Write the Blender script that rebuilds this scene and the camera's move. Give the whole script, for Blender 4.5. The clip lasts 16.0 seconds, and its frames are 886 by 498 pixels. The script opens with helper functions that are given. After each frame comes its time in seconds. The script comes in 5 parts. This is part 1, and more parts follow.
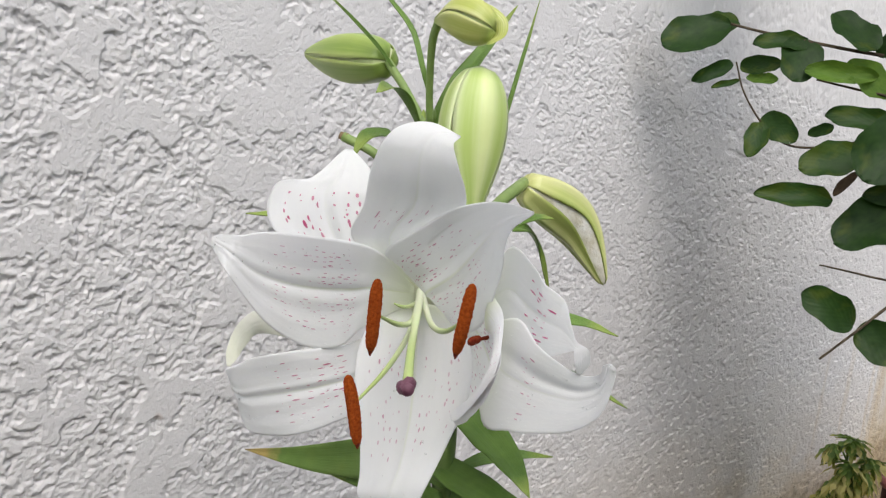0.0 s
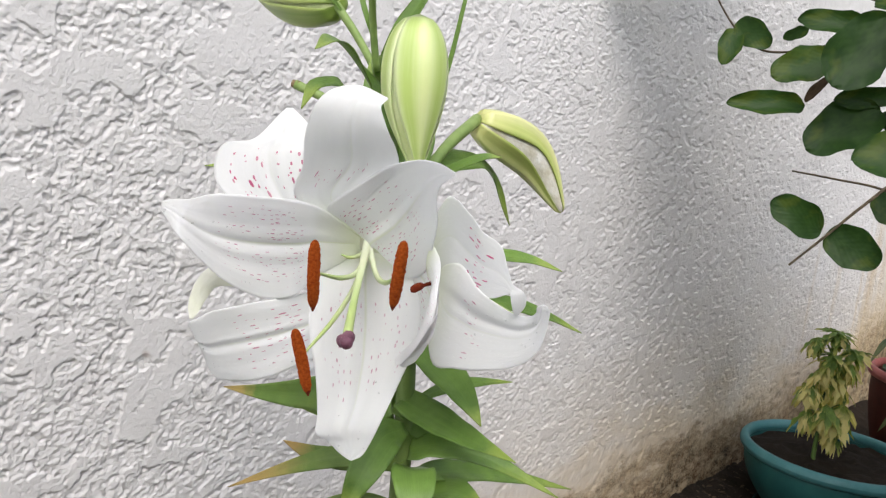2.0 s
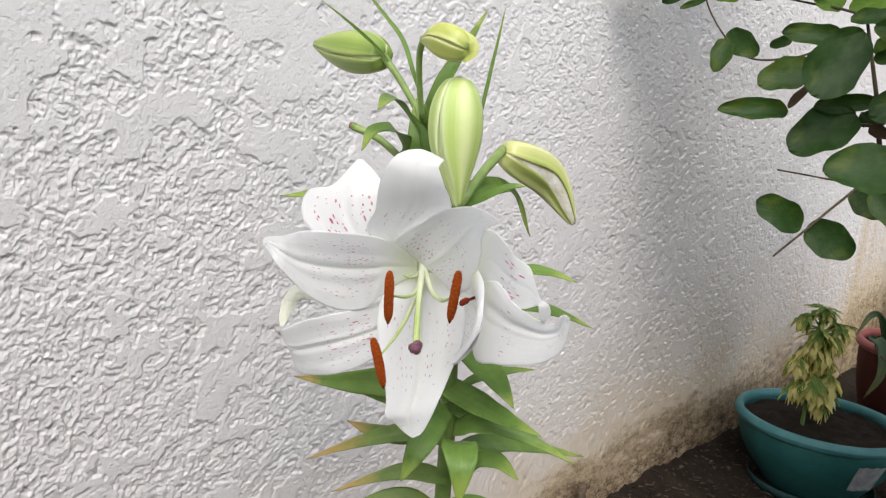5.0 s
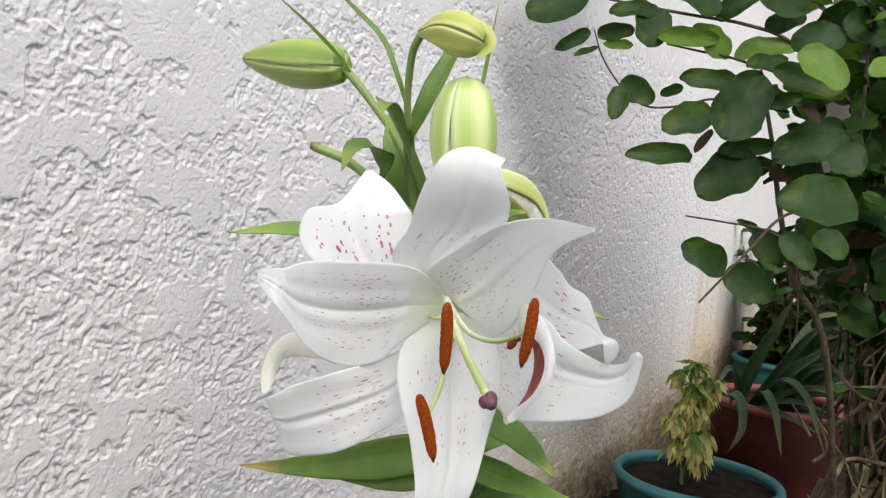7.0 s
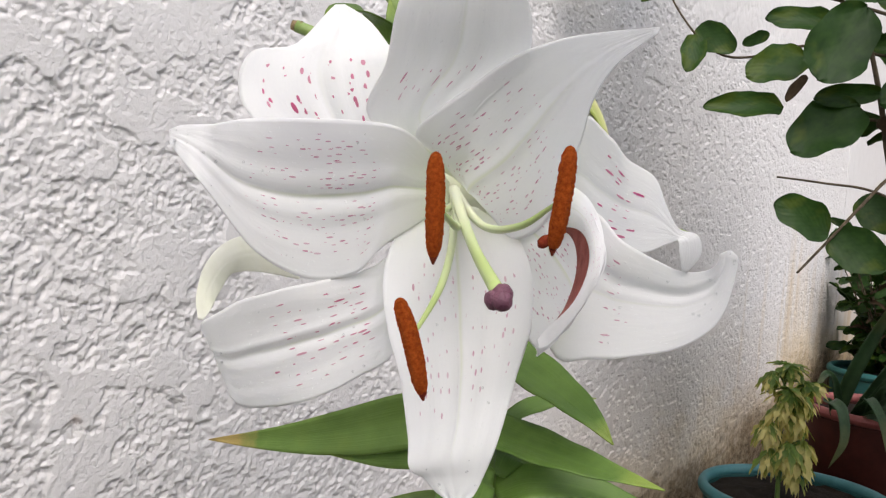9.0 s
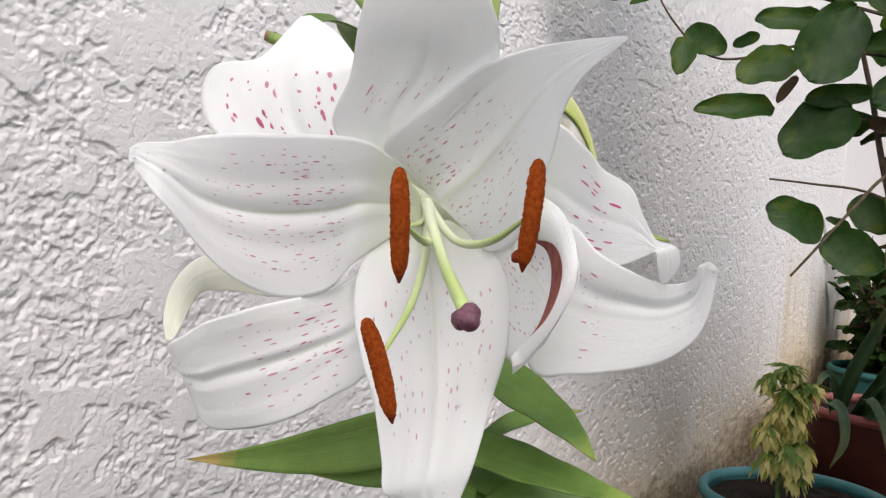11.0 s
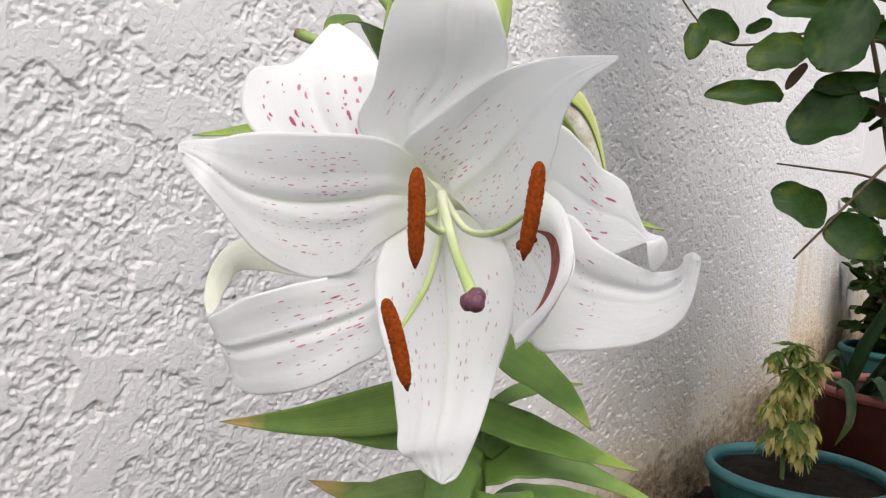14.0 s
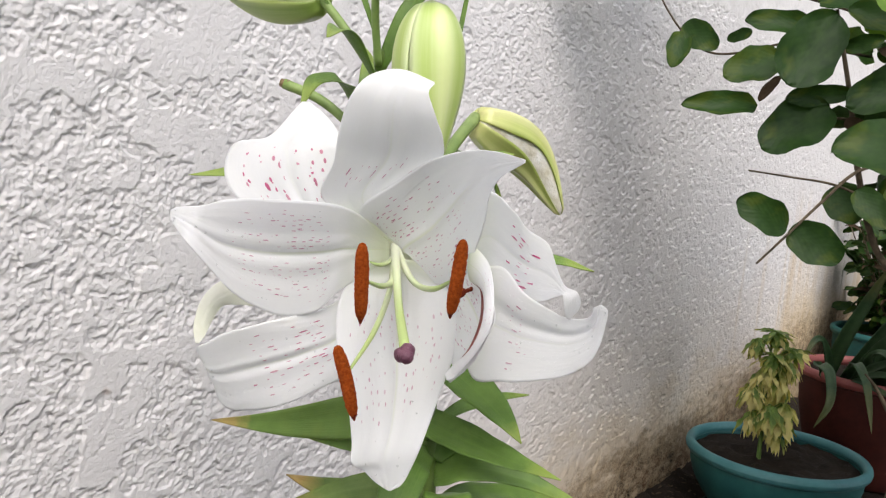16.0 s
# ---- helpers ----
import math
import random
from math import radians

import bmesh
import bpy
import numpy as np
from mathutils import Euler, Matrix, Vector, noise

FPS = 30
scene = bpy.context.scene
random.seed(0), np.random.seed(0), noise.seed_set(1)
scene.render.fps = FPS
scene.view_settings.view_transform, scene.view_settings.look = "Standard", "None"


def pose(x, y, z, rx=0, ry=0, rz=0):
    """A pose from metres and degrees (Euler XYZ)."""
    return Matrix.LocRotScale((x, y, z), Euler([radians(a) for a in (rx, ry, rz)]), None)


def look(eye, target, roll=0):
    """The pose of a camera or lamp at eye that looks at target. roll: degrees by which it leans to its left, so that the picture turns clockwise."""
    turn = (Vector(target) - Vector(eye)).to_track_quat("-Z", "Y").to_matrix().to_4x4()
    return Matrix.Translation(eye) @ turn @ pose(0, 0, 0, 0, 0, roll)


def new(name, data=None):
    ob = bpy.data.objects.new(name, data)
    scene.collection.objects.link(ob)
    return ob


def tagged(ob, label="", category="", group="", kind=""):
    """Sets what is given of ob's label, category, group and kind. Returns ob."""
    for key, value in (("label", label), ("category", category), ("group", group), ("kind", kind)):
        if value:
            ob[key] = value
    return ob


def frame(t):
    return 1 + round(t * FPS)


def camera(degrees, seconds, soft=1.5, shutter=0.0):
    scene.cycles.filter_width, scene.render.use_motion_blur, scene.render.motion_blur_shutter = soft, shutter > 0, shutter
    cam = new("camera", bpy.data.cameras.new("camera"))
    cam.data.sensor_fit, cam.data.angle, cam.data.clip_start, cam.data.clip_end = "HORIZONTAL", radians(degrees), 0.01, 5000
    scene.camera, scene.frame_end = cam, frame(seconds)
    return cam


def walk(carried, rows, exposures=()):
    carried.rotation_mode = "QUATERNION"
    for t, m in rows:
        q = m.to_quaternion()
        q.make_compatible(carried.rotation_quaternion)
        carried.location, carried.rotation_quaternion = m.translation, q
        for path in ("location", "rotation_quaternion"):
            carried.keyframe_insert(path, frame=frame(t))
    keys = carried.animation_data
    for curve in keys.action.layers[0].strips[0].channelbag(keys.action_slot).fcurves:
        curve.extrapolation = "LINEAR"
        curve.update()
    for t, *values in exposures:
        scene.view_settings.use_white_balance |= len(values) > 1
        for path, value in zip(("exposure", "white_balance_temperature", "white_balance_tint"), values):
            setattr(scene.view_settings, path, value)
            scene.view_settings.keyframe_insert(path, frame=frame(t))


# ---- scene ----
cam = camera(52.0, 16.0, soft=1.3)
METRES, EYE, TILT, LEAN, TURN = 0.85, 0.62, -2.5, -10.0, -48.4
ROWS = [
    (0.0, 0.0, 0.0, 0.0, 0.0, 0.0, -0.0),
    (0.5, 0.0186, -0.032, 0.0275, 1.53, -3.44, -0.75),
    (1.0, 0.0238, -0.0349, 0.0226, 0.82, -6.22, -0.84),
    (1.5, 0.0331, -0.0219, 0.0245, -0.63, -6.07, 0.66),
    (2.0, 0.0396, -0.0235, 0.0285, 0.38, -6.22, 2.68),
    (2.5, 0.0541, -0.0502, 0.0499, 1.64, -6.76, 4.0),
    (3.0, 0.0753, -0.117, 0.0948, 1.84, -8.49, 5.06),
    (3.5, 0.0926, -0.1608, 0.1148, 1.24, -9.34, 5.24),
    (4.0, 0.0692, -0.1775, 0.1152, 1.79, -9.68, 4.33),
    (4.2, 0.0656, -0.1757, 0.1141, 1.83, -9.62, 3.94),
    (6.3, -0.1364, -0.0821, 0.0470, -8.00, -3.83, 3.06),
    (6.5, -0.155, -0.0651, 0.0579, -10.21, -3.8, 2.95),
    (7.0, -0.1322, -0.0093, 0.0424, -12.76, -3.65, 4.56),
    (7.5, -0.1, 0.0385, 0.0058, -12.58, -4.19, 6.29),
    (8.0, -0.0952, 0.0672, -0.0219, -10.81, -2.89, 6.08),
    (8.5, -0.092, 0.1034, -0.0462, -8.77, -1.85, 5.29),
    (9.0, -0.0751, 0.138, -0.0398, -8.04, -1.46, 5.75),
    (9.5, -0.0636, 0.1553, -0.0429, -7.91, -1.36, 6.22),
    (9.7, -0.0655, 0.1558, -0.0437, -8.00, -1.15, 6.40),
    (11.8, -0.0508, 0.1300, -0.0309, -7.92, -1.36, 7.10),
    (12.0, -0.0489, 0.1254, -0.0301, -7.78, -1.41, 7.38),
    (12.5, -0.0556, 0.1192, -0.0316, -7.86, -1.77, 7.51),
    (13.0, -0.0509, 0.1143, -0.0301, -7.95, -2.11, 7.41),
    (13.5, -0.0538, 0.1077, -0.0292, -7.93, -1.99, 6.56),
    (14.0, -0.0648, 0.1039, -0.0294, -6.94, -2.8, 5.85),
    (14.5, -0.0542, 0.0775, -0.008, -6.03, -4.11, 5.63),
    (15.0, -0.0474, 0.041, 0.018, -5.32, -5.06, 4.72),
    (15.5, -0.0323, 0.0292, 0.0157, -5.66, -5.52, 4.11),
    (16.0, -0.0359, 0.0267, 0.0172, -6.02, -5.19, 4.64),
]
walk(cam, [(t, pose(0, 0, EYE, TILT, LEAN, TURN) @ pose(METRES * x, METRES * y, METRES * z, 90 + pitch, roll, yaw)) for t, x, y, z, yaw, pitch, roll in ROWS],
     exposures=[(0.0, 0.84, 6700, 10), (1.0, 1.02, 6700, 10), (4.0, 1.06, 6750, 11), (7.0, 1.00, 6700, 10), (9.0, 1.00, 6800, 13), (16.0, 1.06, 6800, 12)])

# ---- world, sun, exposure ----
SUN_FROM = Vector((-0.47, -0.46, 0.75)).normalized()
world = bpy.data.worlds.new("overcast_sky")
scene.world = world
world.use_nodes = True
_sky = world.node_tree.nodes.new("ShaderNodeTexSky")
_sky.sky_type = "NISHITA"
_sky.sun_disc = False
_sky.sun_elevation = math.asin(SUN_FROM.z)
_sky.sun_rotation = math.atan2(SUN_FROM.x, SUN_FROM.y)
_sky.air_density, _sky.dust_density, _sky.ozone_density = 1.0, 1.2, 1.0
_bg = world.node_tree.nodes["Background"]
_veil = world.node_tree.nodes.new("ShaderNodeHueSaturation")
_veil.inputs["Saturation"].default_value = 0.36
world.node_tree.links.new(_sky.outputs[0], _veil.inputs["Color"])
world.node_tree.links.new(_veil.outputs[0], _bg.inputs[0])
_bg.inputs[1].default_value = 0.15

sun_data = bpy.data.lights.new("sun", "SUN")
sun_data.energy = 0.9
sun_data.angle = radians(36)
sun_data.color = (1.0, 0.968, 0.93)
sun = new("sun", sun_data)
sun.matrix_world = look(SUN_FROM * 20, (0, 0, 0))

# ---- material helpers ----


class Nodes:
    """A small wrapper that makes node materials short to write."""

    def __init__(self, name, rough=0.6, spec=0.4):
        self.mat = bpy.data.materials.new(name)
        self.mat.use_nodes = True
        self.t = self.mat.node_tree
        self.b = self.t.nodes["Principled BSDF"]
        self.b.inputs["Roughness"].default_value = rough
        self.b.inputs["Specular IOR Level"].default_value = spec

    def add(self, kind):
        return self.t.nodes.new(kind)

    def link(self, a, b):
        self.t.links.new(a, b)

    def put(self, socket, value):
        if isinstance(value, (int, float)):
            socket.default_value = value
        elif isinstance(value, tuple):
            socket.default_value = (*value, 1.0) if len(value) == 3 and socket.type == "RGBA" else value
        else:
            self.link(value, socket)

    def coords(self, kind="Object", scale=(1, 1, 1), turn=(0, 0, 0)):
        c = self.add("ShaderNodeTexCoord")
        m = self.add("ShaderNodeMapping")
        m.inputs["Scale"].default_value = scale
        m.inputs["Rotation"].default_value = turn
        self.link(c.outputs[kind], m.inputs[0])
        return m.outputs[0]

    def noise(self, vec, scale, detail=4, rough=0.55, distort=0.0):
        n = self.add("ShaderNodeTexNoise")
        n.inputs["Scale"].default_value = scale
        n.inputs["Detail"].default_value = detail
        n.inputs["Roughness"].default_value = rough
        n.inputs["Distortion"].default_value = distort
        if vec is not None:
            self.link(vec, n.inputs["Vector"])
        return n.outputs["Fac"]

    def math(self, op, a, b=0.0, c=0.0, clamp=False):
        n = self.add("ShaderNodeMath")
        n.operation, n.use_clamp = op, clamp
        for i, v in enumerate((a, b, c)):
            self.put(n.inputs[i], v)
        return n.outputs[0]

    def ramp(self, fac, *stops):
        n = self.add("ShaderNodeValToRGB")
        e = n.color_ramp.elements
        while len(e) < len(stops):
            e.new(0.5)
        for el, (p, col) in zip(e, stops):
            el.position = p
            el.color = (col, col, col, 1) if isinstance(col, (int, float)) else (*col, 1)
        self.link(fac, n.inputs[0])
        return n.outputs[0]

    def mix(self, fac, a, b, mode="MIX"):
        n = self.add("ShaderNodeMix")
        n.data_type, n.blend_type = "RGBA", mode
        self.put(n.inputs[0], fac)
        self.put(n.inputs[6], a)
        self.put(n.inputs[7], b)
        return n.outputs[2]

    def split(self, vec):
        n = self.add("ShaderNodeSeparateXYZ")
        self.link(vec, n.inputs[0])
        return n.outputs

    def colour(self, value):
        self.put(self.b.inputs["Base Color"], value)

    def bump(self, height, strength=0.3, distance=0.001):
        n = self.add("ShaderNodeBump")
        n.inputs["Strength"].default_value = strength
        n.inputs["Distance"].default_value = distance
        self.link(height, n.inputs["Height"])
        self.link(n.outputs[0], self.b.inputs["Normal"])

    def random(self):
        return self.add("ShaderNodeObjectInfo").outputs["Random"]


def thin(n, amount, tint=(1, 1, 1)):
    """Let light through a thin sheet such as a leaf or a petal."""
    tr = n.add("ShaderNodeBsdfTranslucent")
    src = n.b.inputs["Base Color"]
    if src.links:
        n.link(n.mix(1.0, src.links[0].from_socket, tint, "MULTIPLY"), tr.inputs[0])
    else:
        tr.inputs[0].default_value = (*[a * b for a, b in zip(src.default_value[:3], tint)], 1)
    m = n.add("ShaderNodeMixShader")
    m.inputs[0].default_value = amount
    n.link(n.b.outputs[0], m.inputs[1])
    n.link(tr.outputs[0], m.inputs[2])
    n.link(m.outputs[0], n.t.nodes["Material Output"].inputs[0])


# ---- materials ----
def make_wall():
    n = Nodes("painted_stucco", 0.85, 0.25)
    o = n.coords("Object")
    big = n.noise(o, 3.0, 3)
    mid = n.noise(o, 26.0, 4)
    fine = n.noise(o, 420.0, 3, 0.7)
    paint = n.mix(n.ramp(big, (0.3, 0.0), (0.75, 1.0)), (0.735, 0.718, 0.715), (0.70, 0.683, 0.68))
    paint = n.mix(n.ramp(mid, (0.45, 0.0), (0.8, 0.35)), paint, (0.61, 0.59, 0.58))
    x, y, z = n.split(o)
    # rising damp with a ragged upper edge, wider towards the far end
    edge = n.noise(n.coords("Object", (0.42, 1.0, 0.9)), 9.0, 8, 0.72)
    climb = n.math("MINIMUM", n.math("MULTIPLY_ADD", n.math("SUBTRACT", x, 1.0), 0.16, 0.105), 0.188)
    # past x 2.2 the raised dark band paints in shade along with mould
    climb = n.math("ADD", climb, n.math("MINIMUM", n.math("MULTIPLY", n.math("SUBTRACT", x, 2.20), 0.30, clamp=True), 0.07))
    damp = n.math("SUBTRACT", n.math("ADD", climb, n.math("MULTIPLY", n.math("SUBTRACT", edge, 0.5), 0.30)), z)
    dirt_col = n.mix(n.ramp(n.noise(o, 34.0, 5, 0.75), (0.38, 0.0), (0.62, 1.0)), (0.030, 0.021, 0.012), (0.19, 0.115, 0.060))
    dirt_col = n.mix(n.ramp(n.noise(o, 11.0, 3, 0.6), (0.52, 0.0), (0.66, 0.55)), dirt_col, (0.15, 0.070, 0.038))
    # washed-out ring above the damp
    halo = n.ramp(n.math("ADD", damp, 0.26), (0.0, 0.0), (0.18, 0.22), (0.31, 0.80))
    paint = n.mix(halo, paint, (0.60, 0.45, 0.25))
    speck = n.math("MULTIPLY", n.ramp(n.noise(n.coords("Object", (0.5, 1, 1)), 80.0, 4, 0.75), (0.34, 0.28), (0.56, 1.0)), n.ramp(n.noise(o, 240.0, 3, 0.7), (0.36, 0.55), (0.56, 1.0)))
    paint = n.mix(n.math("MULTIPLY", n.ramp(n.math("ADD", damp, n.math("MULTIPLY", n.math("SUBTRACT", n.noise(n.coords("Object", (0.5, 1, 1)), 55.0, 4, 0.7), 0.5), 0.16)), (0.0, 0.0), (0.035, 0.62), (0.10, 1.0)), speck), paint, dirt_col)
    # ochre runs down the far stretch
    runs = n.noise(n.coords("Object", (1.0, 1.0, 0.04)), 9.0, 4, 0.6)
    far = n.ramp(n.math("MULTIPLY", x, 0.25), (0.42, 0.0), (0.50, 1.0))
    low = n.ramp(z, (0.45, 1.0), (0.62, 0.0))
    run_fac = n.math("MULTIPLY", n.math("MULTIPLY", n.ramp(runs, (0.50, 0.0), (0.68, 0.75)), far), low)
    paint = n.mix(run_fac, paint, (0.56, 0.42, 0.24))
    rust = n.ramp(n.noise(o, 16.0, 2), (0.80, 0.0), (0.83, 0.5))
    paint = n.mix(rust, paint, (0.55, 0.33, 0.22))
    n.colour(paint)
    n.bump(n.math("ADD", n.math("MULTIPLY", fine, 0.5), n.math("ADD", n.noise(o, 300.0, 3, 0.65), n.ramp(n.noise(o, 150.0, 2, 0.5), (0.34, 0.0), (0.42, 0.35)))), 0.46, 0.0015)
    return n.mat


def make_soil():
    n = Nodes("damp_soil", 0.95, 0.2)
    o = n.coords("Object")
    a = n.noise(o, 14.0, 6, 0.7)
    b = n.noise(o, 90.0, 5, 0.75)
    c = n.mix(n.ramp(a, (0.3, 0.0), (0.7, 1.0)), (0.013, 0.010, 0.0075), (0.040, 0.029, 0.021))
    c = n.mix(n.ramp(b, (0.60, 0.0), (0.75, 0.8)), c, (0.085, 0.062, 0.043))
    n.colour(c)
    n.bump(n.math("ADD", n.math("MULTIPLY", b, 0.6), n.noise(o, 300.0, 4, 0.7)), 0.8, 0.006)
    return n.mat


def make_petal(name, spots, size, strength, rib_green=0.42, reach=0.66, ink=(0.58, 0.15, 0.32), short=0.36):
    """White petal; pink dashes run along its length near the throat; green-yellow at the foot."""
    n = Nodes(name, 0.45, 0.35)
    uv = n.coords("UV")
    u, v, _ = n.split(uv)
    veins = n.noise(n.coords("UV", (2.0, 46.0, 1)), 1.0, 3, 0.6)
    base = n.mix(n.ramp(veins, (0.4, 0.0), (0.7, 0.35)), (0.982, 0.986, 0.99), (0.945, 0.955, 0.972))
    foot = n.ramp(u, (0.02, 0.60), (0.09, 0.22), (0.17, 0.0))
    base = n.mix(foot, base, (0.84, 0.88, 0.68))
    rib = n.math("ABSOLUTE", n.math("SUBTRACT", v, 0.5))
    keel = n.math("MULTIPLY", n.ramp(rib, (0.0, rib_green), (0.018, 0.0)), n.ramp(u, (0.1, 1.0), (0.40, 0.8), (0.72, 0.0)))
    base = n.mix(keel, base, (0.74, 0.80, 0.52))
    vor = n.add("ShaderNodeTexVoronoi")
    vor.inputs["Scale"].default_value = 1.0
    vor.inputs["Randomness"].default_value = 0.85
    n.link(n.coords("UV", (spots, spots * 0.6, 1)), vor.inputs["Vector"])
    far = n.add("ShaderNodeVectorMath")
    far.operation = "SUBTRACT"
    n.link(n.coords("UV", (spots, spots * 0.6, 1)), far.inputs[0])
    n.link(vor.outputs["Position"], far.inputs[1])
    dx, dy, _ = n.split(far.outputs[0])
    d = n.math("SQRT", n.math("ADD", n.math("MULTIPLY", n.math("MULTIPLY", dx, dx), short),
                              n.math("MULTIPLY", n.math("MULTIPLY", dy, dy), 3.0)))
    rnd = n.split(vor.outputs["Color"])
    r = n.math("MULTIPLY_ADD", rnd[0], size, size * 0.45)
    dot = n.math("MULTIPLY", n.math("SUBTRACT", r, d), 26.0, clamp=True)
    zone = n.math("MULTIPLY", n.ramp(u, (0.16, 0.0), (0.24, 1.0), (reach * 0.76, 0.85), (reach, 0.0)),
                  n.ramp(rib, (0.02, 0.2), (0.06, 1.0), (0.36, 0.8), (0.45, 0.0)))
    keep = n.math("GREATER_THAN", n.math("ADD", zone, n.math("MULTIPLY", rnd[1], 0.75)), 1.05)
    fac = n.math("MULTIPLY", n.math("MULTIPLY", dot, keep), n.math("MULTIPLY_ADD", rnd[2], 0.35, strength))
    base = n.mix(fac, base, ink)
    n.colour(base)
    n.b.inputs["Subsurface Weight"].default_value = 0.12
    n.b.inputs["Subsurface Radius"].default_value = (0.004, 0.004, 0.0035)
    beads = n.noise(n.coords("UV", (60, 40, 1)), 1.0, 2)
    ripple = n.noise(n.coords("UV", (7, 9, 1)), 1.0, 3)
    n.bump(n.math("ADD", n.math("MULTIPLY", veins, 0.10), n.math("ADD", n.math("MULTIPLY", n.math("ADD", fac, n.math("MULTIPLY", ripple, 1.6)), 0.5), n.math("MULTIPLY", n.ramp(beads, (0.66, 0.0), (0.73, 1.0)), 0.8))), 0.5, 0.0011)
    thin(n, 0.57, (1.0, 1.0, 1.0))
    return n.mat


def make_leaf(name, dark, light, tip=None, rough=0.4, veins=30.0, yellow=0.0, through_light=0.22, ribbed=True, grain=60.0, tip_from=0.74):
    """A leaf: parallel or feathered veins, a paler rib, mottling, a tip that has yellowed."""
    n = Nodes(name, rough, 0.45 if ribbed else 0.17)
    u, v, _ = n.split(n.coords("UV"))
    o = n.coords("Object")
    mott = n.noise(o, grain, 4, 0.6)
    lines = n.noise(n.coords("UV", (1.5, veins, 1)), 1.0, 2)
    c = n.mix(n.ramp(mott, (0.35, 0.0), (0.7, 1.0)), dark, light)
    c = n.mix(n.ramp(lines, (0.5, 0.0), (0.7, 0.45 if ribbed else 0.15)), c, light)
    c = n.mix(n.math("MULTIPLY", n.random(), 0.5), c, tuple(min(1, a * 1.25) for a in light))
    rib = n.math("ABSOLUTE", n.math("SUBTRACT", v, 0.5))
    c = n.mix(n.ramp(rib, (0.008, 0.12 if ribbed else 0.13), (0.028, 0.0)), c, tuple(min(1, a * 1.5) for a in light))
    if yellow:
        blot = n.ramp(n.math("ADD", n.noise(o, grain * 0.36, 3), n.math("MULTIPLY", n.random(), 0.16)), (0.66, 0.0), (0.78, yellow))
        c = n.mix(blot, c, (0.32, 0.34, 0.03))
    if tip:
        c = n.mix(n.ramp(n.math("ADD", u, n.math("MULTIPLY", mott, 0.25)), (tip_from, 0.0), (tip_from + 0.26, 0.9)), c, tip)
    n.colour(c)
    h = lines
    if not ribbed:
        feather = n.add("ShaderNodeTexWave")
        feather.wave_type, feather.bands_direction = "BANDS", "X"
        feather.inputs["Scale"].default_value = 1.0
        feather.inputs["Distortion"].default_value = 3.0
        slant = n.math("ADD", n.math("MULTIPLY", u, 2.2), n.math("MULTIPLY", rib, -2.2))
        comb = n.add("ShaderNodeCombineXYZ")
        n.link(slant, comb.inputs[0])
        n.link(comb.outputs[0], feather.inputs["Vector"])
        h = n.math("ADD", feather.outputs["Fac"], mott)
    n.bump(h, 0.4 if ribbed else 0.08, 0.0009)
    thin(n, through_light, (1.0, 1.1, 0.5))
    return n.mat


def make_plain(name, a, b, scale=40.0, rough=0.6, spec=0.4, bump=0.2, dist=0.0008, metal=0.0, stretch=(1, 1, 1)):
    n = Nodes(name, rough, spec)
    o = n.coords("Object", stretch)
    f = n.noise(o, scale, 5, 0.65)
    n.colour(n.mix(n.ramp(f, (0.32, 0.0), (0.7, 1.0)), a, b))
    n.b.inputs["Metallic"].default_value = metal
    n.bump(n.math("ADD", f, n.noise(o, scale * 6, 3, 0.6)), bump, dist)
    return n.mat


def make_bud(name, keel=(0.50, 0.60, 0.20), flank=(0.36, 0.48, 0.12), margin=(0.60, 0.68, 0.34), foot=(0.30, 0.42, 0.10)):
    """Outer petal of a bud: a pale keel that also carries a painted highlight, greener flanks, light margins and fine
    lengthwise streaks.
    """
    n = Nodes(name, 0.36, 0.45)
    u, v, _ = n.split(n.coords("UV"))
    streak = n.noise(n.coords("UV", (1.4, 42.0, 1)), 1.0, 4)
    blot = n.noise(n.coords("Object"), 55.0, 3)
    seam = n.math("ABSOLUTE", n.math("SUBTRACT", n.math("FRACT", n.math("MULTIPLY", v, 3.0)), 0.5))
    c = n.mix(n.ramp(seam, (0.05, 0.0), (0.24, 1.0)), keel, flank)
    c = n.mix(n.ramp(seam, (0.34, 0.0), (0.47, 0.85)), c, margin)
    c = n.mix(n.ramp(streak, (0.45, 0.0), (0.7, 0.30)), c, margin)
    c = n.mix(n.ramp(blot, (0.45, 0.0), (0.75, 0.25)), c, flank)
    c = n.mix(n.ramp(u, (0.0, 0.7), (0.22, 0.0)), c, foot)
    c = n.mix(n.ramp(u, (0.90, 0.0), (1.0, 0.6)), c, foot)
    n.colour(c)
    n.b.inputs["Subsurface Weight"].default_value = 0.1
    n.b.inputs["Subsurface Radius"].default_value = (0.003, 0.004, 0.002)
    n.bump(n.math("ADD", streak, n.math("MULTIPLY", blot, 0.6)), 0.2, 0.0008)
    return n.mat


def make_filament():
    """Cream at the foot, leaf green towards the tip."""
    n = Nodes("filament", 0.4, 0.4)
    u, v, _ = n.split(n.coords("UV"))
    n.colour(n.mix(n.ramp(u, (0.12, 0.0), (0.75, 1.0)), (0.78, 0.81, 0.62), (0.42, 0.53, 0.20)))
    n.b.inputs["Subsurface Weight"].default_value = 0.1
    n.b.inputs["Subsurface Radius"].default_value = (0.002, 0.003, 0.001)
    return n.mat


